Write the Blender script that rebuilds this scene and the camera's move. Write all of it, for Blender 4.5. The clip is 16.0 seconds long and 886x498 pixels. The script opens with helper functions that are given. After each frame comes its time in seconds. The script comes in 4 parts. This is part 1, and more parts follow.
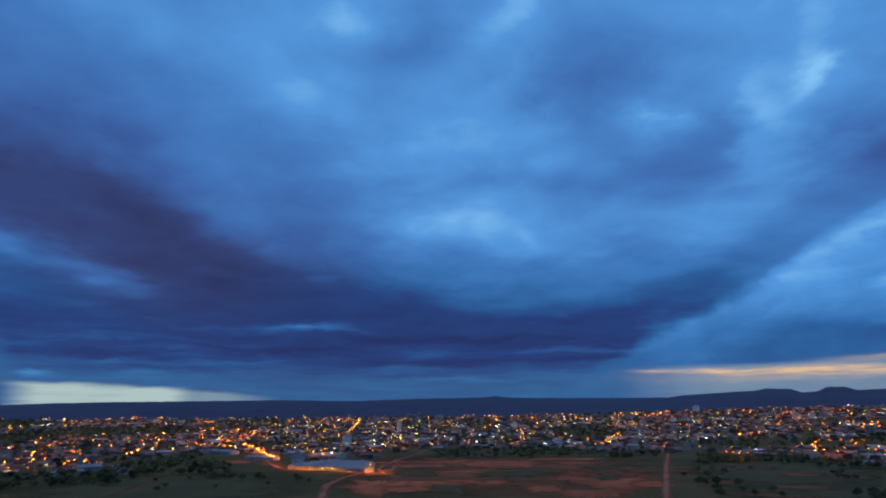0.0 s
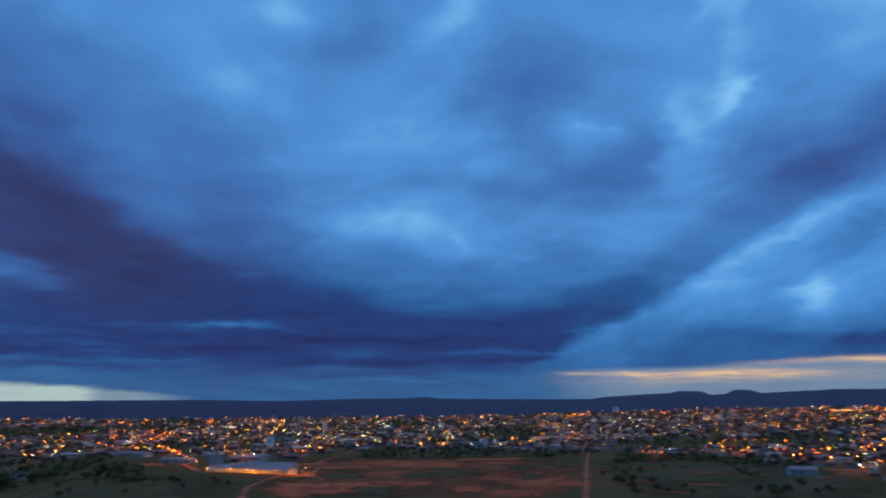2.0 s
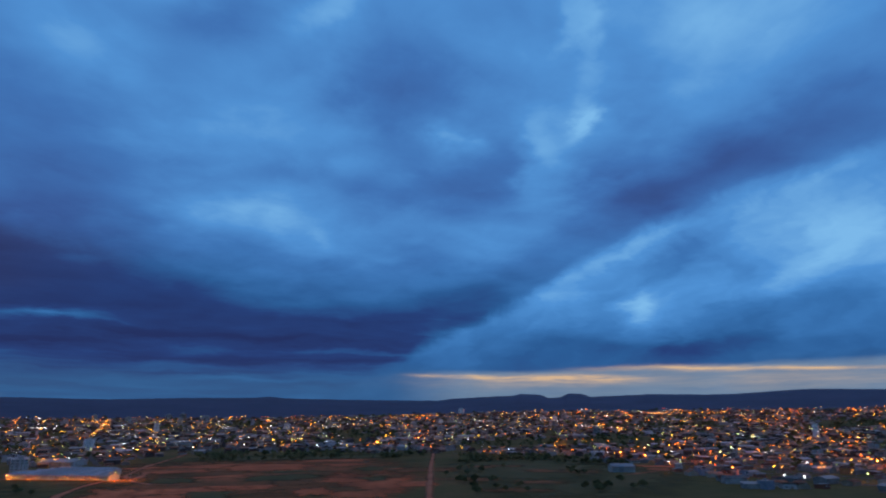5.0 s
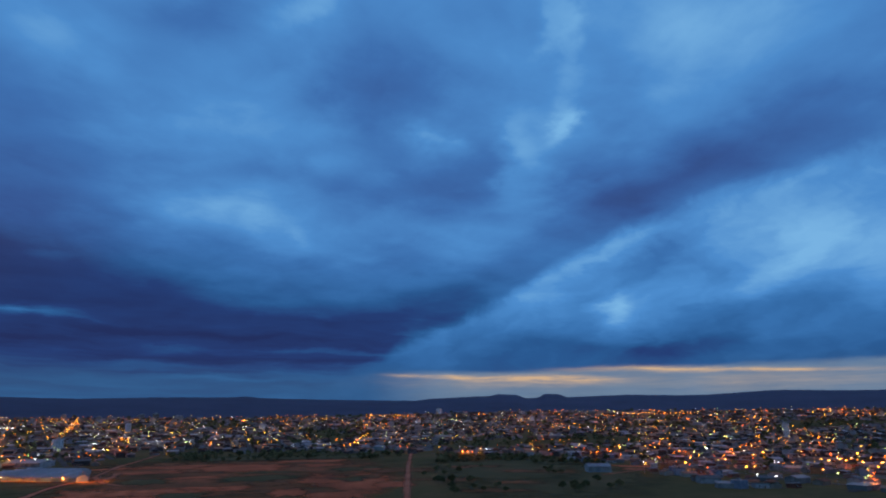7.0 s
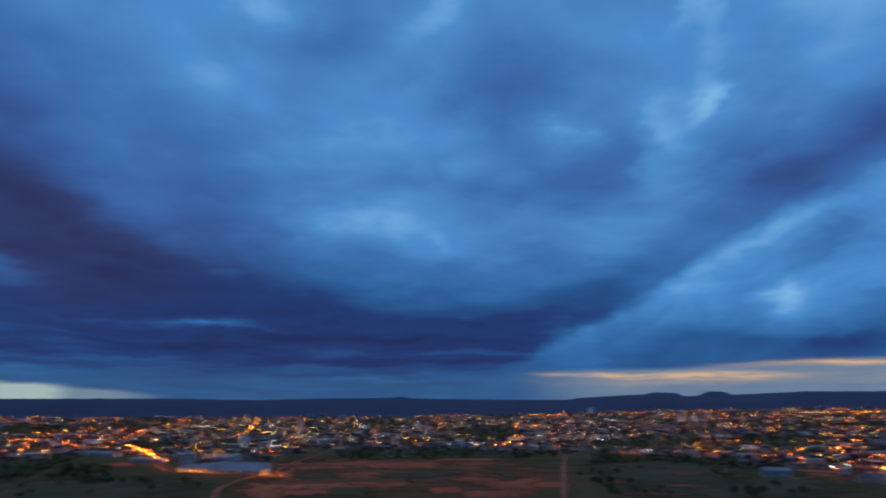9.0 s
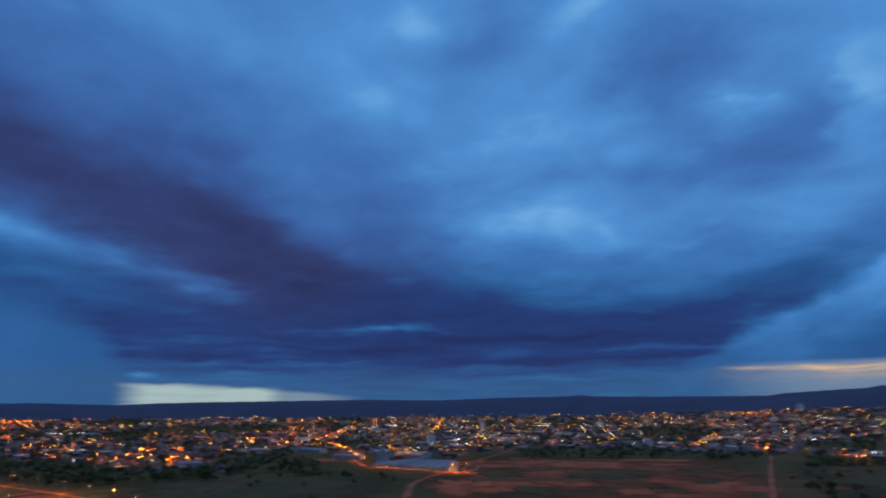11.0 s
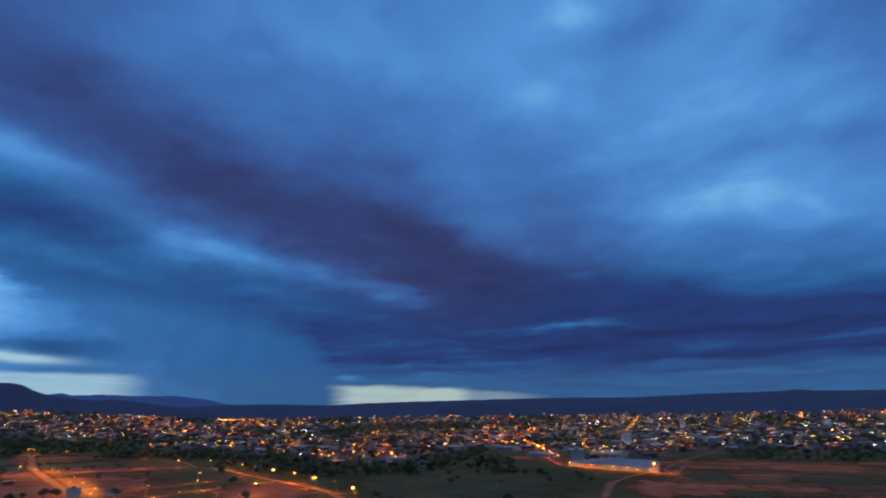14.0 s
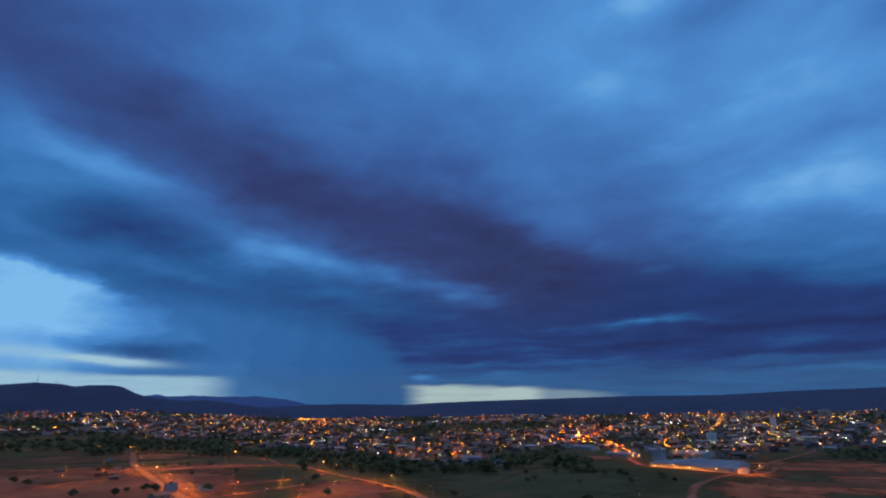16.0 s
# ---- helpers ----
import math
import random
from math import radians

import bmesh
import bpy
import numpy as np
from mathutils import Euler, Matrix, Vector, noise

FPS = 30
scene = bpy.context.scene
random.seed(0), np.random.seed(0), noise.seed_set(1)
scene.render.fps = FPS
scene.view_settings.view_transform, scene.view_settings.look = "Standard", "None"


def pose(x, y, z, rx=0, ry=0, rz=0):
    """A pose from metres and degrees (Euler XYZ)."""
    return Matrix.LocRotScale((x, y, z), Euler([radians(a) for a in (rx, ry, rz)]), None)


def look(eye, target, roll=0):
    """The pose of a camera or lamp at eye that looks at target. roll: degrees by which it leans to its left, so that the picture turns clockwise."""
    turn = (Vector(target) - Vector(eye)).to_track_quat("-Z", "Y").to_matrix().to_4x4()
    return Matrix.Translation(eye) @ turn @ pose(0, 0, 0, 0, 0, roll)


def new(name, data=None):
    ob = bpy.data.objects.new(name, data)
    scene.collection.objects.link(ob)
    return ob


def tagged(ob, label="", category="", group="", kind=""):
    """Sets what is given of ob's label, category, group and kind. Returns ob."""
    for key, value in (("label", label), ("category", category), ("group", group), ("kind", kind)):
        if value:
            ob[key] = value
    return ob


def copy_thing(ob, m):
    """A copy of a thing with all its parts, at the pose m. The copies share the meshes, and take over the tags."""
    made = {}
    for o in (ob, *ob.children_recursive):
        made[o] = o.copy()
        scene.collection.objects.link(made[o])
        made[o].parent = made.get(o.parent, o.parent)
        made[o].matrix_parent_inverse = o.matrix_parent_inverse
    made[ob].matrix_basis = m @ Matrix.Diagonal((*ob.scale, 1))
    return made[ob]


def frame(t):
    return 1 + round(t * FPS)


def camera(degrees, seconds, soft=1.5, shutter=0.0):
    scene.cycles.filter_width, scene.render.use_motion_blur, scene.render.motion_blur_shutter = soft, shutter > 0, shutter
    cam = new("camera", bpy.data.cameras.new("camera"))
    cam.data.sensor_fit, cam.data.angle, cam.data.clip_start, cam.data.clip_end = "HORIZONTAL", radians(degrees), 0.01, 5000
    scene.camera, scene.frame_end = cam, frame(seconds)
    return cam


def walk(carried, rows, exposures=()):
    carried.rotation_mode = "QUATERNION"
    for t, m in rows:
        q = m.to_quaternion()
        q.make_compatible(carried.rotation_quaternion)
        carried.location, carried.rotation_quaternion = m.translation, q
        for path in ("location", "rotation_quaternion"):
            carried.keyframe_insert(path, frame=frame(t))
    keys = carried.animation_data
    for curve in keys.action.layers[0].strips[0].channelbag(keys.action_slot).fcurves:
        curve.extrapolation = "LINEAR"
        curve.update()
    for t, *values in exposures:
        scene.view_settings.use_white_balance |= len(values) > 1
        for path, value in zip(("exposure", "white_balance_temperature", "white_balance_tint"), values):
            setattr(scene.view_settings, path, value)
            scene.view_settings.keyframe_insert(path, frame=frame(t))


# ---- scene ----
cam = camera(73.8, 16.0, soft=2.0, shutter=1.3)
EYE = Vector((0.0, 0.0, 55.0))


def view(yaw, roll, ahead, pitch=16.04):
    """The drone hovers, drifting a little forward; its head turns by yaw degrees to the left."""
    a, p = radians(yaw), radians(pitch)
    way = Vector((-math.sin(a) * math.cos(p), math.cos(a) * math.cos(p), math.sin(p)))
    eye = EYE + Vector((0.0, ahead, 0.0))
    return look(eye, eye + way, -roll)


walk(cam, [
    (0.0, view(0.00, 0.53, 0.0)), (0.5, view(-1.31, 0.53, 0.6)), (1.0, view(-2.87, 0.53, 1.2)), (1.5, view(-4.69, 0.49, 1.8)), (2.0, view(-6.75, 0.46, 2.4)),
    (2.5, view(-9.54, 0.39, 3.0)), (3.0, view(-12.54, 0.32, 3.6)), (3.5, view(-14.97, 0.31, 4.2)), (4.0, view(-17.25, 0.30, 4.8)), (4.5, view(-19.25, 0.28, 5.4)),
    (5.0, view(-20.75, 0.27, 6.0)), (5.2, view(-21.30, 0.27, 6.3)), (6.3, view(-23.30, 0.24, 7.7)), (7.3, view(-22.20, 0.22, 9.0)), (7.5, view(-21.50, 0.22, 9.0)),
    (8.0, view(-18.70, 0.22, 9.0)), (8.5, view(-14.33, 0.22, 9.0)), (9.0, view(-8.85, 0.22, 9.0)), (9.5, view(-3.90, 0.25, 9.0)), (9.7, view(-2.10, 0.26, 9.0)),
    (11.8, view(13.15, 0.58, 9.0)), (12.0, view(14.50, 0.58, 9.0)), (12.5, view(17.40, 0.59, 9.0)), (13.0, view(20.38, 0.60, 9.0)), (13.5, view(23.05, 0.63, 9.0)),
    (14.0, view(25.35, 0.66, 9.0)), (14.5, view(27.36, 0.68, 9.0)), (15.0, view(29.10, 0.71, 9.0)), (15.5, view(30.85, 0.73, 9.0)), (16.0, view(32.28, 0.75, 9.0))],
     exposures=((0.0, 0.12), (2.5, 0.08), (5.0, -0.01), (7.5, -0.12), (9.5, -0.12), (12.0, 0.04), (14.0, 0.04), (16.0, 0.01)))

# ---------------------------------------------------------------- sky and light
rng = random.Random(11)


class Tree:
    """A thin shell over a node tree."""

    def __init__(self, tree):
        self.t = tree
        tree.nodes.clear()

    def add(self, kind, inputs=(), **props):
        n = self.t.nodes.new(kind)
        for k, v in props.items():
            setattr(n, k, v)
        for k, v in dict(inputs).items():
            if isinstance(v, bpy.types.NodeSocket):
                self.t.links.new(v, n.inputs[k])
            else:
                n.inputs[k].default_value = v
        return n

    def math(self, op, a, b=0.0, c=0.0, clamp=False):
        n = self.add("ShaderNodeMath", {0: a, 1: b, 2: c}, operation=op)
        n.use_clamp = clamp
        return n.outputs[0]

    def vec(self, op, a, b=(0, 0, 0)):
        n = self.add("ShaderNodeVectorMath", {0: a, 1: b}, operation=op)
        return n.outputs["Value"] if op in ("DOT_PRODUCT", "LENGTH") else n.outputs["Vector"]

    def ramp(self, fac, *stops):
        n = self.add("ShaderNodeValToRGB", {0: fac})
        e = n.color_ramp.elements
        while len(e) < len(stops):
            e.new(0.5)
        for el, (p, c) in zip(e, stops):
            el.position, el.color = p, (*c, 1) if len(c) == 3 else c
        return n.outputs["Color"]

    def mix(self, fac, a, b, blend="MIX"):
        n = self.add("ShaderNodeMix", data_type="RGBA", blend_type=blend)
        for s, v in ((n.inputs[0], fac), (n.inputs[6], a), (n.inputs[7], b)):
            if isinstance(v, bpy.types.NodeSocket):
                self.t.links.new(v, s)
            else:
                s.default_value = (*v, 1) if isinstance(v, tuple) and len(v) == 3 else v
        return n.outputs[2]

    def noise(self, vector, scale, detail=4.0, rough=0.55, out="Fac"):
        i = {"Scale": scale, "Detail": detail, "Roughness": rough}
        if vector is not None:
            i["Vector"] = vector
        return self.add("ShaderNodeTexNoise", i).outputs[out]


def storm_sky():
    """Dusk under a storm: a dark shelf of cloud, brighter thin places, rain shafts and a clear strip along the horizon.
    Places are degrees round (to the left of north) and degrees up."""
    world = bpy.data.worlds.new("storm_sky")
    world.use_nodes = True
    scene.world = world
    w = Tree(world.node_tree)
    way = w.add("ShaderNodeTexCoord").outputs["Generated"]
    s = w.add("ShaderNodeSeparateXYZ", {0: way}).outputs
    up = w.math("MAXIMUM", s[2], -0.02)
    az = w.math("MULTIPLY", w.math("ARCTAN2", w.math("MULTIPLY", s[0], -1.0), s[1]), 180 / math.pi)
    el = w.math("MULTIPLY", w.math("ARCSINE", up), 180 / math.pi)
    # the underside of the cloud deck, as seen from below
    deck = w.math("ADD", up, 0.13)
    flat = w.add("ShaderNodeCombineXYZ", {0: w.math("DIVIDE", s[0], deck), 1: w.math("DIVIDE", s[1], deck), 2: 0.3}).outputs[0]
    bend = w.noise(flat, 1.6, 6.0, 0.58, "Color")
    off = w.vec("SUBTRACT", bend, (0.5, 0.5, 0.5))
    o = w.add("ShaderNodeSeparateXYZ", {0: off}).outputs
    reach = w.math("MULTIPLY_ADD", el, 0.5, 1.0)
    az2 = w.math("MULTIPLY_ADD", o[0], w.math("MULTIPLY", reach, 1.5), az)
    el2 = w.math("MULTIPLY_ADD", o[1], w.math("MULTIPLY", reach, 0.6), el)
    place = w.add("ShaderNodeCombineXYZ", {0: az2, 1: el2, 2: 1.0}).outputs[0]
    # less bent, for the sharp strips at the horizon
    place_low = w.add("ShaderNodeCombineXYZ", {0: w.math("MULTIPLY_ADD", o[0], 2.0, az),
                                               1: w.math("MULTIPLY_ADD", o[1], 0.8, el), 2: 1.0}).outputs[0]

    def lump(total, a, e, wide, high, amount, turn=0.0, where=None):
        c, n = math.cos(radians(turn)), math.sin(radians(turn))
        u = w.vec("DOT_PRODUCT", where or place, (c / wide, n / wide, -(a * c + e * n) / wide))
        t = w.vec("DOT_PRODUCT", where or place, (-n / high, c / high, (a * n - e * c) / high))
        g = w.math("POWER", 0.3679, w.math("MULTIPLY_ADD", t, t, w.math("MULTIPLY", u, u)))
        return w.math("MULTIPLY_ADD", g, amount, total)

    v = w.math("ADD", 0.35, 0.0)
    for low, high, change in ((3.0, 6.5, -0.12), (6.0, 16.0, 0.33), (13.0, 20.0, 0.05), (19.0, 42.0, 0.08)):
        v = w.math("ADD", v, w.add("ShaderNodeMapRange", {0: el2, 1: low, 2: high, 3: 0.0, 4: change}, interpolation_type="SMOOTHSTEP").outputs[0])
    # the dark shelf, from high up in the west down to the middle
    for spot in ((74, 30, 9, 5.5, -0.26, 14), (62, 26.2, 9, 5.5, -0.28, 16), (51, 22, 9, 5.8, -0.30, 17), (40, 18.5, 9, 5.8, -0.32, 17), (29, 15.2, 8, 5.0, -0.33, 20), (20, 12, 8, 3.8, -0.31, 22), (48, 11, 12, 4, -0.12, 8), (36, 24, 8, 4, -0.08, 20),
                 (11, 10.6, 9, 3.2, -0.27, 8), (16, 17, 6, 5, -0.08, 20), (0, 7.9, 10, 2.2, -0.21, 0), (-12, 8.2, 8, 1.9, -0.19, -14), (-21, 10.2, 6, 1.5, -0.06, -22), (26, 7.0, 7, 1.2, -0.10, 0)):
        v = lump(v, *spot)
    # and up again along the edge of the eastern clouds
    for spot in ((-31, 16.6, 7, 1.8, -0.06, -24), (-41, 20, 8, 2.6, -0.24, -16), (-51, 22.2, 8, 3.0, -0.22, -8), (-61, 23, 8, 3.4, -0.16, -4), (-39, 22, 4, 2.5, -0.12, 0), (-26, 12.6, 5, 1.6, -0.03, -30),
                 (-18, 30.5, 6, 5, -0.22, 0), (-22, 21.6, 6, 2, -0.19, 0), (-26, 25.2, 3, 3, -0.12, 0), (-11, 22.8, 6, 1.4, -0.13, 0), (-13, 32, 6, 4, -0.08, 0), (4, 36, 5, 2.5, -0.10, 0), (67, 15.9, 9, 1.5, -0.10, 10),
                 (8, 21.5, 7, 1.6, -0.09, 6), (35, 29, 9, 5, -0.10, 10), (10, 14, 9, 4, -0.08, 0), (10, 26, 10, 8, -0.05, 0), (2, 5.7, 17, 1.3, -0.19, 0), (66, 32, 12, 8, -0.10, 0), (62, 17.0, 10, 2.6, -0.22, 14), (55, 11.0, 8, 2, -0.12, 8), (-42, 27, 3, 5, -0.08, 0)):
        v = lump(v, *spot)
    # the deck is thinner to the north and east
    for spot in ((22, 14, 14, 9, -0.06, 0), (-6, 27, 22, 13, 0.16, 0), (-52, 31, 18, 12, 0.19, 0), (-31, 20, 6, 8, 0.10, 0)):
        v = lump(v, *spot)
    v = w.math("SMOOTH_MAX", v, 0.10, 0.24)
    # thin, bright places in the deck
    thin = 0.0
    for spot in ((-0.5, 18.2, 8, 2.4, 0.19, 4), (-5, 17.0, 4, 2.2, 0.10, 0), (-13, 15.8, 6, 2.2, 0.09, 0), (14, 30, 6.5, 2.8, 0.17, 0), (11, 37.5, 4, 2.0, 0.22, 0), (-7, 38.5, 3.5, 2.0, 0.26, 0), (-24.5, 16.2, 5, 2, 0.09, 0),
                 (1, 25.7, 8, 2.2, 0.12, 0), (-34.8, 35, 1.5, 5, 0.20, 0), (-33, 30, 4.5, 6, 0.06, 0), (-35.9, 27.3, 1.2, 1.4, 0.28, 0), (-31, 24.8, 3.0, 2.2, 0.16, 0), (-29, 21.6, 2.4, 2.6, 0.10, 0), (-20.6, 26.2, 2.4, 1.1, 0.20, 30),
                 (-51, 34.5, 6, 3, 0.10, 0), (31, 34, 7, 3, 0.07, 0), (41, 34, 6, 3, 0.11, 0)):
        thin = lump(thin, *spot)
    # streaks in the west
    for spot in ((68, 22.2, 7, 2.3, 0.28, 14), (59, 19.4, 7, 1.3, 0.16, 16), (47, 15.0, 8, 1.9, 0.42, 9), (38.5, 13.8, 5, 1.2, 0.30, 6), (30.8, 11.6, 4.6, 0.9, 0.42, 7), (46, 11, 7, 2.2, 0.14, 0), (58, 12.8, 6, 1.2, 0.12, 10),
                 (13.5, 8.2, 4.8, 0.55, 0.46, 0), (-8, 6.1, 6, 0.35, 0.12, 0), (7, 5.6, 7, 0.28, 0.14, 0), (21, 5.0, 6, 0.32, 0.16, 0), (28.7, 4.9, 5, 0.3, 0.20, 0), (34.4, 3.8, 1.8, 0.22, 0.55, 0), (26, 6.0, 6, 0.3, 0.12, -3)):
        thin = lump(thin, *spot)
    grain = w.noise(flat, 2.3, 4.5, 0.52)
    billow = w.noise(w.vec("ADD", flat, w.vec("MULTIPLY", off, (0.5, 0.5, 0.0))), 4.6, 5.0, 0.55)
    v = w.math("MULTIPLY_ADD", thin, w.math("MULTIPLY_ADD", grain, 0.75, 0.32), v)
    sway = w.add("ShaderNodeMapRange", {0: el, 1: 3.0, 2: 13.0, 3: 0.14, 4: 0.32}).outputs[0]
    v = w.math("MULTIPLY_ADD", w.math("SUBTRACT", grain, 0.5), sway, v)
    calm = w.add("ShaderNodeMapRange", {0: el, 1: 3.0, 2: 15.0, 3: 0.03, 4: 0.20}).outputs[0]
    v = w.math("MULTIPLY_ADD", w.math("SUBTRACT", billow, 0.5), calm, v)
    # thin level layers below the deck
    layer = w.noise(w.vec("MULTIPLY", place, (0.055, 1.05, 1.0)), 1.0, 3.5, 0.5)
    flatness = w.add("ShaderNodeMapRange", {0: el, 1: 11.5, 2: 5.5, 3: 0.0, 4: 0.72}, interpolation_type="SMOOTHSTEP").outputs[0]
    v = w.math("MULTIPLY_ADD", w.math("SUBTRACT", layer, 0.5), flatness, v)

    tufts = w.noise(place, 0.16, 5.0, 0.55)

    def below(line, soft, rag=0.0):
        """1 under a ragged edge that is given as (degrees round, degrees up), 0 above it."""
        n = w.add("ShaderNodeValToRGB", {0: w.math("MULTIPLY_ADD", w.math("MULTIPLY_ADD", o[0], 2.2, az), 1 / 160, 0.5)})
        n.color_ramp.interpolation = "CARDINAL"
        e = n.color_ramp.elements
        while len(e) < len(line):
            e.new(0.5)
        for stop, (a, up_to) in zip(e, sorted(line)):
            stop.position, stop.color = (a + 80) / 160, (up_to / 50, up_to / 50, up_to / 50, 1)
        edge = w.math("MULTIPLY_ADD", n.outputs["Color"], 50.0, w.math("MULTIPLY", w.math("SUBTRACT", tufts, 0.5), rag))
        return w.add("ShaderNodeMapRange", {0: w.math("SUBTRACT", edge, w.math("MULTIPLY_ADD", o[1], 0.9, el)), 1: -soft, 2: soft}, interpolation_type="SMOOTHSTEP").outputs[0]

    def blend(mask, a, b):
        return w.math("MULTIPLY_ADD", mask, w.math("SUBTRACT", b, a), a)

    # the lighter wedge of combed cloud under the deck's edge in the east
    wedge = below(((-80, 21.5), (-61, 20.6), (-54, 20.1), (-49, 19.3), (-44, 18.2), (-39, 16.6), (-33.5, 14.3), (-30.5, 12.4), (-27.5, 10.6), (-24.3, 9.3), (-21.5, 7.9), (-17.5, 6.2), (-14, 4.0), (-8, 1.0), (2, 0.0)), 0.85, 3.0)
    comb = w.vec("DOT_PRODUCT", place, (0.94, -0.34, 0.0))
    across = w.vec("DOT_PRODUCT", place, (0.34, 0.94, 0.0))
    combed = w.noise(w.add("ShaderNodeCombineXYZ", {0: w.math("MULTIPLY", comb, 0.075), 1: w.math("MULTIPLY", across, 0.26), 2: 4.0}).outputs[0], 1.0, 3.2, 0.48)
    e_v = w.add("ShaderNodeMapRange", {0: el2, 1: 3.0, 2: 12.0, 3: 0.36, 4: 0.77}, interpolation_type="SMOOTHSTEP").outputs[0]
    e_v = w.math("MULTIPLY_ADD", w.math("SUBTRACT", combed, 0.5), 0.46, e_v)
    e_v = w.math("MULTIPLY_ADD", w.math("SUBTRACT", tufts, 0.5), 0.42, e_v)
    for spot in ((-39.3, 9.8, 1.7, 1.5, 0.25, -40), (-33, 10.5, 4, 2.5, 0.08, -20), (-56.5, 14.8, 5, 3, 0.14, -10), (-60, 12.1, 6, 3, 0.16, 0), (-42, 16.0, 7, 0.8, 0.14, -18), (-45, 14.6, 3.5, 1.0, -0.10, -12), (-43, 6.0, 9, 0.8, -0.18, 0),
                 (-32.9, 7.0, 5, 0.7, -0.10, 0), (-50, 9.0, 6, 0.9, -0.10, -8)):
        e_v = lump(e_v, *spot)
    v = blend(wedge, v, e_v)
    # rain hanging in a broad shaft, and the bright break in the clouds west of it
    shaft = below(((28, 0.0), (34.8, 1.0), (35.8, 4.4), (38, 7.0), (42, 9.0), (46, 10.0), (56, 11.0), (66, 11.4), (80, 11.4)), 2.2, 1.6)
    fall = w.noise(w.vec("MULTIPLY", place, (0.55, 0.05, 1.0)), 1.0, 3.0, 0.5)
    r_v = w.add("ShaderNodeMapRange", {0: az2, 1: 36.0, 2: 54.0, 3: 0.37, 4: 0.49}).outputs[0]
    r_v = w.math("MULTIPLY_ADD", w.math("SUBTRACT", fall, 0.5), 0.08, r_v)
    v = blend(shaft, v, r_v)
    opening = below(((40, 0.0), (50, 4.0), (56.5, 7.9), (62, 10.1), (66, 11.7), (70, 12.6), (80, 13.6)), 0.9, 5.0)
    open_v = w.add("ShaderNodeMapRange", {0: az2, 1: 56.0, 2: 66.5, 3: 0.54, 4: 0.92}, interpolation_type="SMOOTHSTEP").outputs[0]
    open_v = w.math("MULTIPLY_ADD", w.math("SUBTRACT", tufts, 0.5), 0.45, open_v)
    for spot in ((61, 6.2, 6, 0.75, -0.30, 4), (66, 9.2, 4, 1.6, 0.10, 0), (72, 7.0, 5, 1.0, 0.05, 0)):
        open_v = lump(open_v, *spot)
    v = blend(opening, v, open_v)
    low_cloud = w.ramp(v, (0.0, (0.012, 0.026, 0.118)), (0.2, (0.015, 0.046, 0.185)), (0.4, (0.020, 0.102, 0.300)),
                       (0.6, (0.040, 0.175, 0.46)), (0.8, (0.077, 0.280, 0.66)), (1.0, (0.20, 0.480, 0.82)))
    high_cloud = w.ramp(v, (0.0, (0.022, 0.028, 0.098)), (0.2, (0.029, 0.048, 0.163)), (0.4, (0.037, 0.098, 0.31)),
                        (0.6, (0.050, 0.167, 0.455)), (0.8, (0.080, 0.276, 0.64)), (1.0, (0.20, 0.480, 0.82)))
    lift = w.add("ShaderNodeMapRange", {0: w.math("MULTIPLY_ADD", w.math("MAXIMUM", w.math("SUBTRACT", az2, 6.0), 0.0), 0.28, el2), 1: 10.0, 2: 20.0}, interpolation_type="SMOOTHSTEP").outputs[0]
    lift = w.math("MULTIPLY", lift, w.math("SUBTRACT", 1.0, below(((-20, 0.0), (8, 0.0), (17, 5.0), (26, 8.5), (34, 11.5), (42, 14.0), (53, 16.5), (63, 20.5), (80, 25.0)), 2.5, 3.0)))
    cloud = w.mix(lift, low_cloud, high_cloud)

    # grey-green rain haze low over the hills
    haze = w.add("ShaderNodeMapRange", {0: el2, 1: 5.6, 2: 2.6, 3: 0.0, 4: 0.45}, interpolation_type="SMOOTHSTEP").outputs[0]
    cloud = w.mix(haze, cloud, (0.040, 0.118, 0.245))

    # the clear strips between cloud and hills, with rain hanging beside them
    p = w.add("ShaderNodeSeparateXYZ", {0: place_low}).outputs

    def gap(total, west, east, soft_w, soft_e, top, slope, soft, amount):
        a = w.add("ShaderNodeMapRange", {0: p[0], 1: west + soft_w, 2: west - soft_w}, interpolation_type="SMOOTHSTEP").outputs[0]
        b = w.add("ShaderNodeMapRange", {0: p[0], 1: east - soft_e, 2: east + soft_e}, interpolation_type="SMOOTHSTEP").outputs[0]
        edge = w.math("SUBTRACT", p[1], w.math("MULTIPLY_ADD", p[0], slope, top - slope * (west + east) / 2))
        c = w.add("ShaderNodeMapRange", {0: edge, 1: soft, 2: -soft}, interpolation_type="SMOOTHSTEP").outputs[0]
        return w.math("MULTIPLY_ADD", w.math("MULTIPLY", w.math("MULTIPLY", a, b), c), amount, total)

    clear = gap(0.0, 35.2, 24.2, 1.5, 2.0, 2.92, 0.02, 0.24, 0.95)
    clear = gap(clear, 27, 17.5, 1.5, 2.8, 2.45, 0.06, 0.22, 0.42)
    clear = gap(clear, 95, 53.0, 4.0, 2.4, 4.1, 0.02, 0.30, 0.85)
    clear = lump(clear, 61.5, 5.05, 3.6, 0.34, 1.3, 3, where=place_low)
    clear = lump(clear, 69, 5.6, 5, 0.5, 0.5, 2, where=place_low)
    clear = gap(clear, -20, -75, 5.0, 6.0, 4.35, -0.004, 0.30, 0.42)
    streak = w.noise(w.vec("MULTIPLY", place_low, (0.22, 2.6, 1.0)), 1.0, 4.0, 0.6)
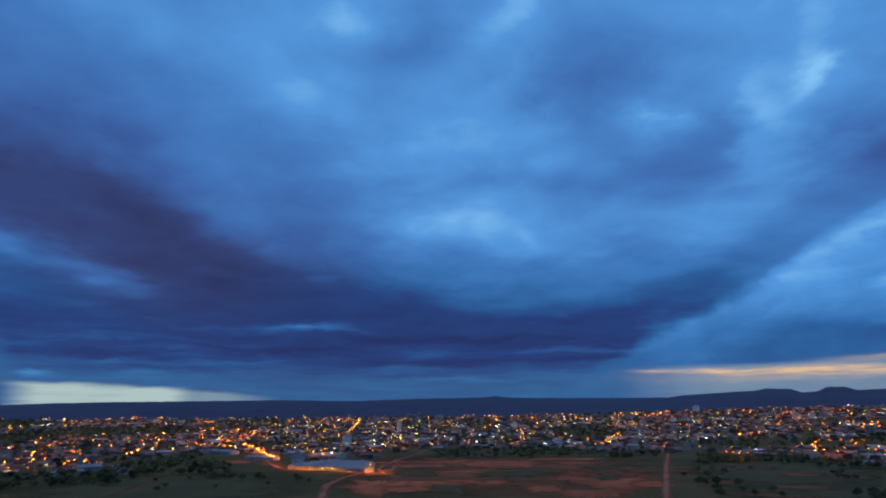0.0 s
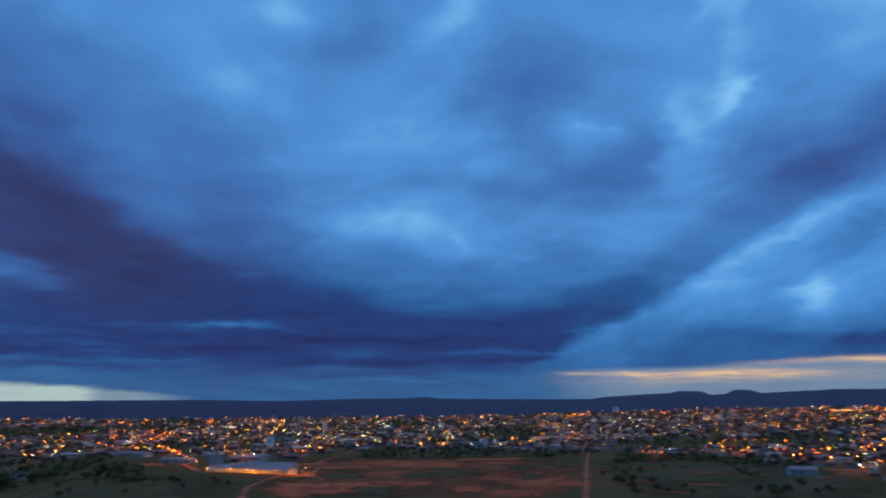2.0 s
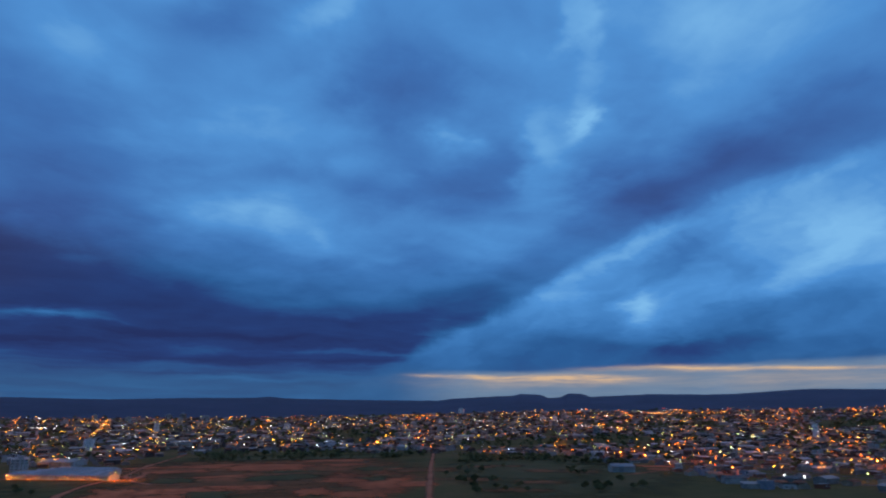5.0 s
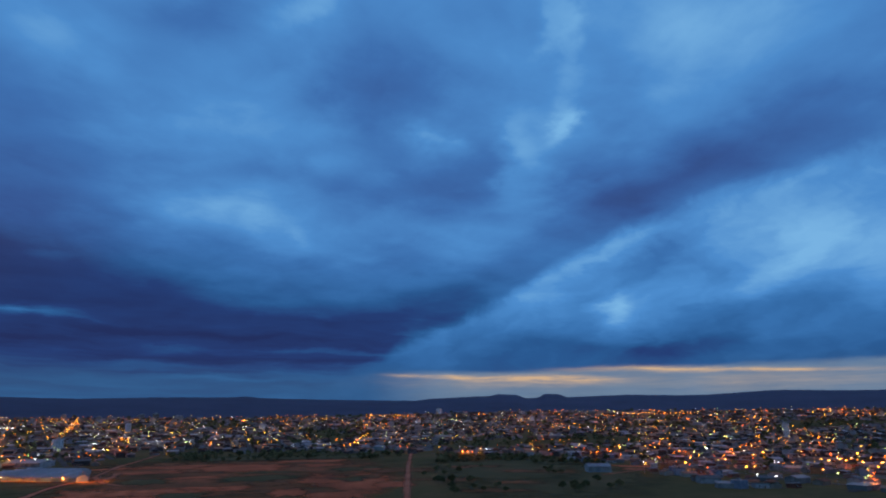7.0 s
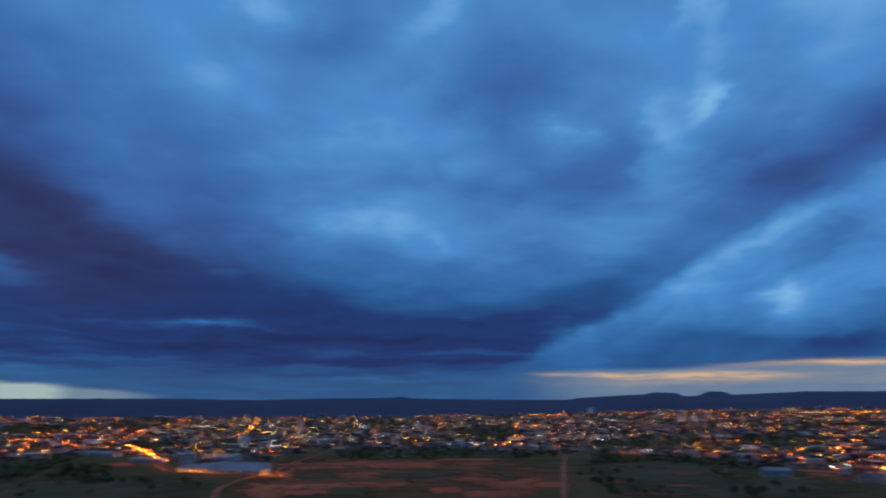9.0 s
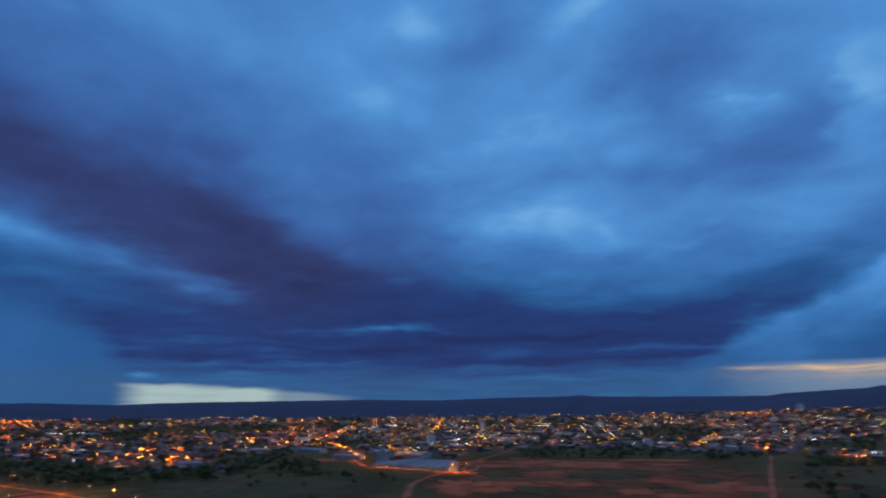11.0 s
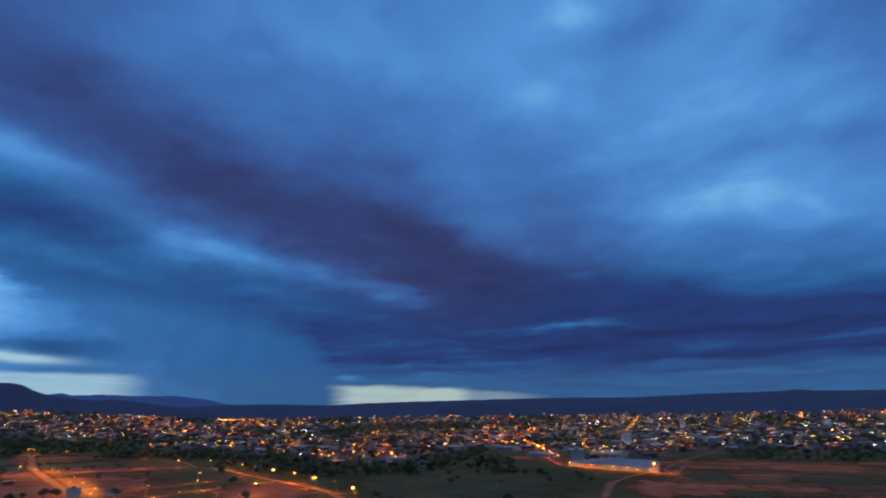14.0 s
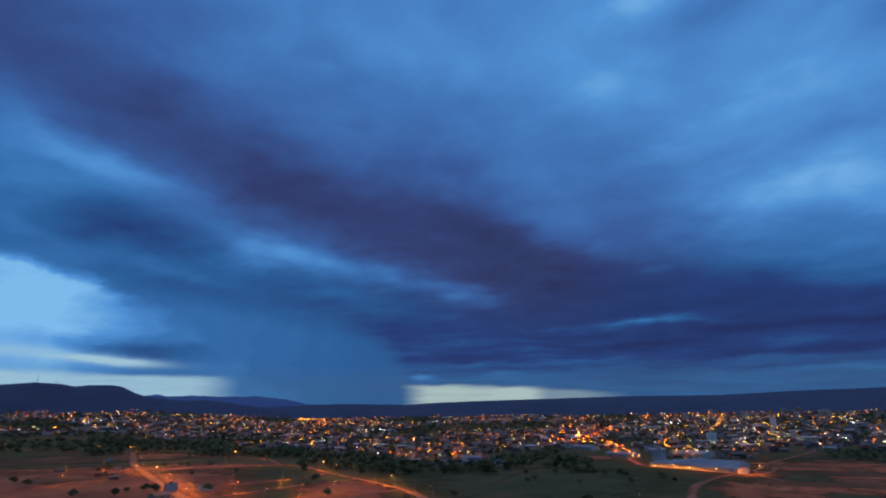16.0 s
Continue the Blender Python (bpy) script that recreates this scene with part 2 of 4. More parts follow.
    clear = w.math("MULTIPLY", clear, w.math("MULTIPLY_ADD", streak, 0.6, 0.70))
    west = w.add("ShaderNodeMapRange", {0: p[0], 1: 40.0, 2: 56.0}).outputs[0]
    east = w.add("ShaderNodeMapRange", {0: p[0], 1: 8.0, 2: -20.0}).outputs[0]
    sky = w.mix(w.math("MULTIPLY", clear, 1.0, clamp=True), cloud, w.mix(west, w.mix(east, (0.38, 0.50, 0.50), (0.30, 0.39, 0.46)), (0.33, 0.53, 0.66)))
    ember = 0.0
    for spot in ((-33, 3.5, 5, 0.32, 1.0, 1), (-24, 3.72, 3.5, 0.20, 0.8, 1), (-44.5, 4.1, 4.5, 0.20, 0.95, 2), (-53, 3.85, 4, 0.15, 0.8, 1), (-38.5, 4.35, 5, 0.22, 0.35, 0), (-29, 3.3, 8, 0.45, 0.30, 0), (-52, 3.0, 9, 0.7, 0.22, 0), (-19.5, 3.9, 1.6, 0.14, 0.5, 0)):
        ember = lump(ember, *spot, where=place_low)
    ember = w.math("MULTIPLY", ember, w.math("MULTIPLY_ADD", streak, 3.4, -0.75), clamp=True)
    sky = w.mix(ember, sky, (0.66, 0.45, 0.29))
    # warm brightness overhead, out of view, added to light the ground from above
    overhead_fill = w.add("ShaderNodeMapRange", {0: el, 1: 44.0, 2: 75.0}, interpolation_type="SMOOTHSTEP").outputs[0]
    sky = w.mix(overhead_fill, sky, (0.58, 0.46, 0.44))
    air = w.add("ShaderNodeTexSky", sky_type="NISHITA", sun_disc=False, sun_elevation=radians(1.0), sun_rotation=radians(150)).outputs[0]
    low = w.add("ShaderNodeBackground", {"Color": sky, "Strength": 1.0}).outputs[0]
    clean = w.add("ShaderNodeBackground", {"Color": air, "Strength": 0.004}).outputs[0]
    both = w.add("ShaderNodeAddShader", {0: low, 1: clean}).outputs[0]
    w.add("ShaderNodeOutputWorld", {"Surface": both})


storm_sky()
dusk = new("sun", bpy.data.lights.new("sun", "SUN"))
dusk.data.energy, dusk.data.angle, dusk.data.color = 0.06, radians(60), (1.0, 0.62, 0.45)
dusk.matrix_basis = look((0, 0, 0), (-0.3, 0.6, -1.2))

# ---------------------------------------------------------------- materials


def material(name, tones, rough=0.85, scale=0.05, fine=1.5, bump=0.3, metal=0.0, island=False, space="Object", gloss=0.15, fading=False):
    """A matt surface in two or three tones, blotched at two sizes. fading: it thins out in patches towards the edge of its sheet."""
    m = bpy.data.materials.new(name)
    m.use_nodes = True
    t = Tree(m.node_tree)
    at = t.add("ShaderNodeTexCoord").outputs[space]
    a = t.noise(at, scale, 5.0, 0.6)
    b = t.noise(at, fine, 4.0, 0.6)
    f = t.math("MULTIPLY_ADD", t.math("SUBTRACT", b, 0.5), 0.5, a)
    if island == "piece":
        f = t.math("MULTIPLY_ADD", t.math("SUBTRACT", t.add("ShaderNodeObjectInfo").outputs["Random"], 0.5), 0.8, f)
    elif island:
        f = t.math("MULTIPLY_ADD", t.math("SUBTRACT", t.add("ShaderNodeNewGeometry").outputs["Random Per Island"], 0.5), 0.9, f)
    n = len(tones)
    col = t.ramp(f, *[(0.28 + 0.44 * i / (n - 1), c) for i, c in enumerate(tones)])
    bs = t.add("ShaderNodeBsdfPrincipled", {"Base Color": col, "Roughness": rough, "Metallic": metal, "Specular IOR Level": gloss})
    if fading:
        cover = t.add("ShaderNodeAttribute", attribute_name="cover").outputs["Fac"]
        wisps = t.noise(t.vec("MULTIPLY", at, (1.0, 1.0, 0.0)), 0.035, 6.0, 0.62)
        dense = t.math("MULTIPLY_ADD", t.math("SUBTRACT", wisps, 0.5), 1.1, cover)
        t.t.links.new(t.add("ShaderNodeMapRange", {0: dense, 1: 0.05, 2: 0.95}, interpolation_type="SMOOTHSTEP").outputs[0], bs.inputs["Alpha"])
    if bump:
        t.t.links.new(t.add("ShaderNodeBump", {"Height": b, "Strength": bump, "Distance": 0.3}).outputs[0], bs.inputs["Normal"])
    t.add("ShaderNodeOutputMaterial", {"Surface": bs.outputs[0]})
    return m


def lit(name, colours, strength, sampled=True):
    """A light: its tint and power differ from lamp to lamp."""
    m = bpy.data.materials.new(name)
    m.use_nodes = True
    t = Tree(m.node_tree)
    luck = t.math("FRACT", t.math("ADD", t.add("ShaderNodeNewGeometry").outputs["Random Per Island"], t.add("ShaderNodeObjectInfo").outputs["Random"]))
    power = t.math("MULTIPLY", t.math("MULTIPLY_ADD", t.math("POWER", luck, 3.0), 2.2, 0.22), strength) if not sampled else strength
    e = t.add("ShaderNodeEmission", {"Color": t.ramp(t.math("FRACT", t.math("MULTIPLY", luck, 7.0)), (0.0, colours[0]), (1.0, colours[1])), "Strength": power})
    t.add("ShaderNodeOutputMaterial", {"Surface": e.outputs[0]})
    m.cycles.emission_sampling = "AUTO" if sampled else "NONE"
    return m


SCRUB = material("scrub_land", ((0.058, 0.060, 0.024), (0.088, 0.082, 0.034), (0.15, 0.10, 0.05)), 0.95, 0.006, 0.09, gloss=0.05)
SOIL = material("red_soil", ((0.16, 0.062, 0.032), (0.36, 0.115, 0.056), (0.52, 0.175, 0.088)), 0.95, 0.012, 0.15, gloss=0.05, fading=True)
SOIL_DARK = material("grown_soil", ((0.075, 0.056, 0.026), (0.155, 0.078, 0.038), (0.33, 0.115, 0.058)), 0.95, 0.012, 0.15, gloss=0.05, fading=True)
GRASS = material("dark_grass", ((0.058, 0.062, 0.030), (0.080, 0.080, 0.038), (0.12, 0.095, 0.050)), 0.95, 0.02, 0.2, gloss=0.05, fading=True)
DIRT = material("dirt_track", ((0.22, 0.085, 0.05), (0.31, 0.13, 0.078), (0.40, 0.19, 0.12)), 0.95, 0.05, 0.6, gloss=0.05, fading=True)
ASPHALT = material("worn_asphalt", ((0.04, 0.04, 0.042), (0.06, 0.058, 0.056), (0.10, 0.085, 0.07)), 0.8, 0.05, 0.8)
# dark woods tinted navy: the haze of distance is put into the colour
HAZED_FOREST = material("hazed_forest_hill", ((0.020, 0.029, 0.072), (0.027, 0.039, 0.090), (0.036, 0.047, 0.104)), 0.95, 0.004, 0.03, gloss=0.5)
# paler still: thick haze before the farthest hills is put into their colour
HAZE_BLUE = material("haze_blue_hill", ((0.05, 0.10, 0.24), (0.062, 0.12, 0.28)), 0.95, 0.004, 0.03, gloss=0.5)
WALL = material("rendered_wall", ((0.080, 0.057, 0.050), (0.14, 0.115, 0.105), (0.32, 0.30, 0.285)), 0.9, 0.15, 1.5, 0.1, island=True)
ROOF_TILE = material("clay_tile", ((0.09, 0.042, 0.028), (0.16, 0.078, 0.050), (0.25, 0.16, 0.12)), 0.9, 0.2, 2.5, 0.3, island=True)
ROOF_ZINC = material("fibre_cement", ((0.08, 0.085, 0.093), (0.14, 0.147, 0.160), (0.30, 0.315, 0.34)), 0.6, 0.2, 2.5, 0.2, island=True)
METAL = material("zinc_sheet", ((0.12, 0.14, 0.165), (0.19, 0.21, 0.245), (0.28, 0.30, 0.34)), 0.5, 0.08, 1.2, 0.15, 0.2)
CONCRETE = material("concrete", ((0.28, 0.27, 0.26), (0.38, 0.37, 0.35), (0.50, 0.48, 0.46)), 0.9, 0.1, 1.5, 0.2)
WHITE = material("white_paint", ((0.60, 0.60, 0.58), (0.74, 0.74, 0.72), (0.82, 0.82, 0.80)), 0.8, 0.1, 1.0, 0.1)
STEEL = material("galvanised_steel", ((0.25, 0.25, 0.26), (0.38, 0.38, 0.39)), 0.5, 0.5, 4.0, 0.0, 0.7)
WOOD = material("bark", ((0.05, 0.035, 0.025), (0.10, 0.07, 0.05)), 0.95, 0.5, 6.0)
LEAF = material("leaves", ((0.085, 0.090, 0.040), (0.12, 0.125, 0.055), (0.165, 0.165, 0.075)), 0.8, 0.1, 1.0, 0.0, island=True)
DOORS = material("painted_door", ((0.10, 0.06, 0.04), (0.22, 0.15, 0.10)), 0.7, 0.5, 3.0)
GLASS = material("window_glass", ((0.02, 0.022, 0.025), (0.035, 0.04, 0.045)), 0.08, 0.3, 1.0, 0.0, gloss=0.5)
SODIUM = lit("sodium_lamp", ((1.0, 0.11, 0.002), (1.0, 0.22, 0.006)), 14.0, False)
AMBER = lit("amber_lamp", ((1.0, 0.27, 0.010), (1.0, 0.42, 0.03)), 11.5, False)
PALE = lit("mercury_lamp", ((0.60, 0.95, 0.28), (1.0, 0.85, 0.22)), 6.0, False)
COOL = lit("white_lamp", ((0.95, 0.85, 0.75), (0.80, 0.92, 1.0)), 6.0, False)
SODIUM_PANEL = lit("sodium_panel", ((1.0, 0.14, 0.006), (1.0, 0.20, 0.010)), 1500.0)
AMBER_PANEL = lit("amber_panel", ((1.0, 0.20, 0.012), (1.0, 0.28, 0.025)), 800.0)
FLOOD = lit("flood_lamp", ((1.0, 0.24, 0.015), (1.0, 0.34, 0.03)), 5.0, False)
FLOOD_PANEL = lit("flood_panel", ((1.0, 0.28, 0.010), (1.0, 0.36, 0.018)), 2900.0)
PALE_PANEL = lit("mercury_panel", ((0.85, 1.0, 0.60), (1.0, 0.95, 0.6)), 40.0)
COOL_PANEL = lit("white_panel", ((0.95, 0.95, 1.0), (0.95, 0.95, 1.0)), 50.0)

# ---------------------------------------------------------------- mesh helpers


def part(name, bm, mat, parent=None, label=""):
    me = bpy.data.meshes.new(name)
    bm.to_mesh(me)
    bm.free()
    for m in mat if isinstance(mat, (list, tuple)) else [mat]:
        me.materials.append(m)
    ob = new(name, me)
    ob.parent = parent
    return tagged(ob, label)


def box(bm, x0, y0, z0, x1, y1, z1, index=0):
    v = [bm.verts.new(p) for p in ((x0, y0, z0), (x1, y0, z0), (x1, y1, z0), (x0, y1, z0),
                                   (x0, y0, z1), (x1, y0, z1), (x1, y1, z1), (x0, y1, z1))]
    for q in ((0, 3, 2, 1), (4, 5, 6, 7), (0, 1, 5, 4), (1, 2, 6, 5), (2, 3, 7, 6), (3, 0, 4, 7)):
        bm.faces.new([v[i] for i in q]).material_index = index
    return v


def solid(*boxes):
    bm = bmesh.new()
    for b in boxes:
        box(bm, *b)
    return bm


def sheet(name, verts, faces, mats, index=None, smooth=False):
    me = bpy.data.meshes.new(name)
    me.from_pydata([tuple(map(float, p)) for p in verts], [], [tuple(map(int, f)) for f in faces])
    for m in mats if isinstance(mats, (list, tuple)) else [mats]:
        me.materials.append(m)
    if index is not None:
        me.polygons.foreach_set("material_index", np.asarray(index, dtype=np.int32))
    if smooth:
        me.polygons.foreach_set("use_smooth", np.ones(len(me.polygons), dtype=bool))
    return new(name, me)


def polar(az, r):
    return -r * math.sin(radians(az)), r * math.cos(radians(az))


def ground_z(x, y):
    """Flat below the drone, rising like a bowl under the town, steeper to the east."""
    r = np.hypot(x, y)
    az = np.degrees(np.arctan2(-np.asarray(x), y))
    high = 58 + 20 * np.clip((-az - 5) / 25, 0, 1) * np.clip((150 + az) / 40, 0, 1) + 30 * np.clip((az - 46) / 12, 0, 1)
    return high * (np.clip(r - 950, 0, 1450) / 1450) ** 1.6 + np.clip(r - 2400, 0, 3000) * 0.03


def gz(x, y):
    return float(ground_z(x, y))


# ---------------------------------------------------------------- ground and hills
def ground():
    radii = [0, 60, 120, 200, 280] + [340 + 22 * i for i in range(96)] + [2520, 2700, 2900, 3200, 3600, 4100, 4600, 4900]
    n = 360
    verts, faces = [(0, 0, 0)], []
    for r in radii[1:]:
        for k in range(n):
            x, y = polar(360 * k / n, r)
            verts.append((x, y, gz(x, y)))
    for k in range(n):
        faces.append((0, 1 + k, 1 + (k + 1) % n))
    for i in range(len(radii) - 2):
        a, b = 1 + i * n, 1 + (i + 1) * n
        for k in range(n):
            faces.append((a + k, b + k, b + (k + 1) % n, a + (k + 1) % n))
    return tagged(sheet("ground", verts, faces, SCRUB, smooth=True), "dark scrub land and bare earth round the town", "ground", kind="structure")


ground()


def ridge(name, label, crest, near, far, mat, rough=1.0, seed=0.0):
    """A long hill: its skyline as (degrees round, degrees up), its foot at near and its crest at far metres."""
    a0, a1 = crest[0][0], crest[-1][0]
    n = int(abs(a1 - a0) * 4) + 2
    ca, ce = [c[0] for c in crest], [c[1] for c in crest]
    if ca[0] > ca[-1]:
        ca, ce = ca[::-1], ce[::-1]
    steps = [(0.0, 0.0), (0.12, 0.10), (0.26, 0.27), (0.42, 0.46), (0.58, 0.63), (0.72, 0.78), (0.86, 0.92), (1.0, 1.0), (1.06, 0.9), (1.16, 0.0)]
    verts, faces = [], []
    for i in range(n):
        az = a0 + (a1 - a0) * i / (n - 1)
        e = float(np.interp(az, ca, ce)) + 0.025 * noise.noise((az * 0.9, seed, 0)) * rough + 0.012 * noise.noise((az * 4, seed, 3)) * rough
        top = EYE.z + far * math.tan(radians(e))
        for j, (f, h) in enumerate(steps):
            spur = 0.5 * noise.noise((az * 0.55, f * 2.2, seed)) + 0.25 * noise.noise((az * 1.7, f * 4, seed + 5))
            r = near + (far - near) * min(f, 1.0) + (far * (f - 1) if f > 1 else 0) + (spur * 160 * math.sin(math.pi * min(f, 1.0)))
            x, y = polar(az, r)
            base = gz(x, y) - 4
            z = base + (top - base) * max(0.0, h + spur * 0.16 * math.sin(math.pi * min(f, 1.0)))
            verts.append((x, y, z if f < 1.1 else base - 20))
    m = len(steps)
    for i in range(n - 1):
        for j in range(m - 1):
            q = (i * m + j, i * m + j + 1, (i + 1) * m + j + 1, (i + 1) * m + j)
            faces.append(q if a1 < a0 else q[::-1])
    return tagged(sheet(name, verts, faces, mat, smooth=True), label, "hill", kind="structure")


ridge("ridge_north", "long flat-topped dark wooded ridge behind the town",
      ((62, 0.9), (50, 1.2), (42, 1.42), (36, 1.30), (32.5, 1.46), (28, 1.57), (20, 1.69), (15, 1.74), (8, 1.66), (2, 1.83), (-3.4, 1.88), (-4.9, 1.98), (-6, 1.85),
       (-11, 1.73), (-20, 1.62), (-24, 1.3), (-30, 0.9)), 2450, 3700, HAZED_FOREST, seed=1.0)
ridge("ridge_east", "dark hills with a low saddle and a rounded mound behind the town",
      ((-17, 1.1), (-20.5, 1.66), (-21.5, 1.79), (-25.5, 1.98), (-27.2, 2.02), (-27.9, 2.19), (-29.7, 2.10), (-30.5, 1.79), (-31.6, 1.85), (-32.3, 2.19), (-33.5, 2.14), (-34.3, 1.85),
       (-37, 1.94), (-39.5, 2.02), (-44, 1.90), (-46.3, 1.91), (-50.5, 2.14), (-52, 2.19), (-56.5, 2.02), (-70, 2.0), (-85, 1.4)), 2450, 3500, HAZED_FOREST, seed=2.0)
ridge("ridge_far", "far hills behind rain, coloured blue for haze",
      ((66, 1.9), (58.5, 2.20), (57.6, 2.30), (56.7, 2.12), (54.5, 2.20), (52, 2.11), (49.5, 2.15), (47, 1.9), (45, 1.45), (42, 1.2), (38, 1.0)), 3000, 4100, HAZE_BLUE, 2.6, seed=3.0)
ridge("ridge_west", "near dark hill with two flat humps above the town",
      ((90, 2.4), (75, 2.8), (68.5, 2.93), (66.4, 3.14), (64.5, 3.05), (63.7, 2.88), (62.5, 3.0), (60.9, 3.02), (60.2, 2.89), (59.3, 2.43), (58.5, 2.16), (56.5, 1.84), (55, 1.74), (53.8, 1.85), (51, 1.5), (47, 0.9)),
      2420, 3000, HAZED_FOREST, 0.6, seed=4.0)
ridge("ridge_south", "low dark hills all round behind the drone",
      tuple((-80 - 10 * i, 1.5 + 0.3 * math.sin(i * 1.7)) for i in range(20)), 2700, 3600, HAZED_FOREST, seed=5.0)

# ---------------------------------------------------------------- fields, tracks and streets


def patch(name, label, a0, a1, r0, r1, mat, lift=0.06, seed=0.0, ragged=0.18):
    """An uneven piece of land between two bearings and two distances."""
    ca, cr, ha, hr = (a0 + a1) / 2, (r0 + r1) / 2, abs(a1 - a0) / 2, (r1 - r0) / 2
    rings, n = 7, 56
    verts, faces = [], []
    for i in range(rings + 1):
        for k in range(n):
            t = 2 * math.pi * k / n
            c, s = math.cos(t), math.sin(t)
            edge = 1.0 / max(abs(c) ** 3 + abs(s) ** 3, 1e-6) ** (1 / 3)
            edge *= 1 + ragged * noise.noise((c * 1.6 + seed, s * 1.6, seed)) + 0.5 * ragged * noise.noise((c * 6 + seed, s * 6, seed))
            f = edge * i / rings
            x, y = polar(ca + ha * c * f, cr + hr * s * f)
            verts.append((x, y, gz(x, y) + lift))
    for i in range(rings):
        for k in range(n):
            a, b = i * n + k, i * n + (k + 1) % n
            faces.append((a, b, b + n, a + n) if i else (a, b + n, a + n))
    land = sheet(name, verts, faces, mat, smooth=True)
    cover = land.data.attributes.new("cover", "FLOAT", "POINT")
    cover.data.foreach_set("value", np.repeat([1.15 - 1.15 * (i / rings) ** 2 for i in range(rings + 1)], n).astype(np.float32))
    return tagged(land, label, "field", kind="structure")


patch("field_1", "bare field of red earth with dull growth", 12, -20.5, 430, 985, SOIL_DARK, 0.053, 1.0, 0.08)
patch("field_2", "band of bare red earth", 0.5, -10.5, 712, 872, SOIL, 0.107, 2.0, 0.45)
patch("field_3", "strip of pale red earth", -9, -14.5, 770, 835, SOIL, 0.120, 3.0, 0.45)
patch("field_4", "broken red earth with wheel marks", -8, -19, 455, 690, SOIL, 0.113, 4.0, 0.6)
patch("field_5", "worn red earth beside a track", 9.5, 3.5, 470, 600, SOIL, 0.117, 5.0, 0.6)
patch("grass_1", "strip of dark grass at the field's far edge", 3, -19, 905, 1030, GRASS, 0.140, 6.0)
patch("grass_2", "strip of dark grass across red earth", -11.5, -18, 700, 765, GRASS, 0.163, 7.0, 0.5)
patch("grass_3", "dark grass below the loop of a track", 5.0, 0.0, 610, 690, GRASS, 0.166, 8.0, 0.5)
patch("grass_4", "strip of dark grass across red earth", -2, -10, 600, 690, GRASS, 0.160, 9.0, 0.6)
patch("grass_5", "strip of dark grass across red earth", 2.5, -3, 480, 555, GRASS, 0.163, 10.0, 0.6)
patch("grass_6", "dark meadow and thicket", 37, 11, 380, 780, GRASS, 0.076, 11.0, 0.1)
patch("field_6", "red earth beside a lit yard", 21, 16.5, 850, 960, SOIL, 0.140, 12.0)
patch("field_7", "wide cleared building land of red earth", 82, 45, 300, 1010, SOIL, 0.093, 13.0, 0.10)
patch("field_8", "cleared building land of red earth along the wood", 46, 35.5, 330, 640, SOIL, 0.116, 14.0, 0.12)
patch("field_9", "cleared red earth behind the building land", 72, 50, 1000, 1210, SOIL_DARK, 0.110, 15.0, 0.15)
patch("field_10", "dark scrub with patches of red earth", -21, -42, 420, 860, GRASS, 0.093, 16.0, 0.3)
patch("grass_7", "dark scrub along a track", -20.5, -36, 520, 960, GRASS, 0.146, 17.0, 0.2)
patch("grass_8", "strip of weedy earth on cleared land", 62, 50, 770, 830, SOIL_DARK, 0.209, 18.0, 0.3)
patch("grass_9", "strip of weedy earth on cleared land", 66, 59, 700, 850, SOIL_DARK, 0.173, 19.0, 0.3)


land = random.Random(31)
for k in range(46):
    if k < 22:
        az, r, wide, deep, mat = land.uniform(4, -19), land.uniform(460, 960), land.uniform(1.5, 4.5), land.uniform(10, 34), land.choice((SOIL, SOIL, GRASS, SOIL_DARK))
    elif k < 34:
        az, r, wide, deep, mat = land.uniform(-21, -46), land.uniform(440, 800), land.uniform(1.5, 4), land.uniform(10, 30), land.choice((SOIL_DARK, SOIL_DARK, SOIL))
    else:
        az, r, wide, deep, mat = land.uniform(47, 78), land.uniform(360, 960), land.uniform(2, 5), land.uniform(12, 40), land.choice((SOIL_DARK, SOIL, SOIL))
    said = {"red_soil": "streak of bare red earth in a field", "grown_soil": "streak of weedy brown earth in a field", "dark_grass": "streak of dark grass in a field"}[mat.name]
    patch("field_%d" % (20 + k), said, az + wide, az - wide, r - deep, r + deep, mat, 0.215 + 0.004 * k, 30.0 + k, 0.5)


def along(points, step):
    """Places every step metres along a line, with the heading there."""
    out, left = [], 0.0
    for (x0, y0), (x1, y1) in zip(points, points[1:]):
        d = math.hypot(x1 - x0, y1 - y0)
        s = left
        while s < d:
            out.append((x0 + (x1 - x0) * s / d, y0 + (y1 - y0) * s / d, math.atan2(y1 - y0, x1 - x0)))
            s += step
        left = s - d
    return out


def strip(points, width, lift=0.42):
    places = along(points, 12.0)
    places.append((*points[-1], places[-1][2]))
    verts, faces = [], []
    for x, y, h in places:
        w = width * (0.5 + 0.06 * noise.noise((x * 0.03, y * 0.03, 0)))
        for s in (-1, 0, 1):
            px, py = x - math.sin(h) * w * s, y + math.cos(h) * w * s
            verts.append((px, py, gz(px, py) + lift))
    for i in range(len(places) - 1):
        for s in (0, 1):
            a = i * 3 + s
            faces.append((a, a + 3, a + 4, a + 1))
    return verts, faces


def track(name, label, points, width, mat, lift=0.42):
    lane = sheet(name, *strip(points, width, lift), mat)
    cover = lane.data.attributes.new("cover", "FLOAT", "POINT")
    cover.data.foreach_set("value", np.resize([0.15, 1.0, 0.15], len(lane.data.vertices)).astype(np.float32))
    return tagged(lane, label, "road", kind="structure")


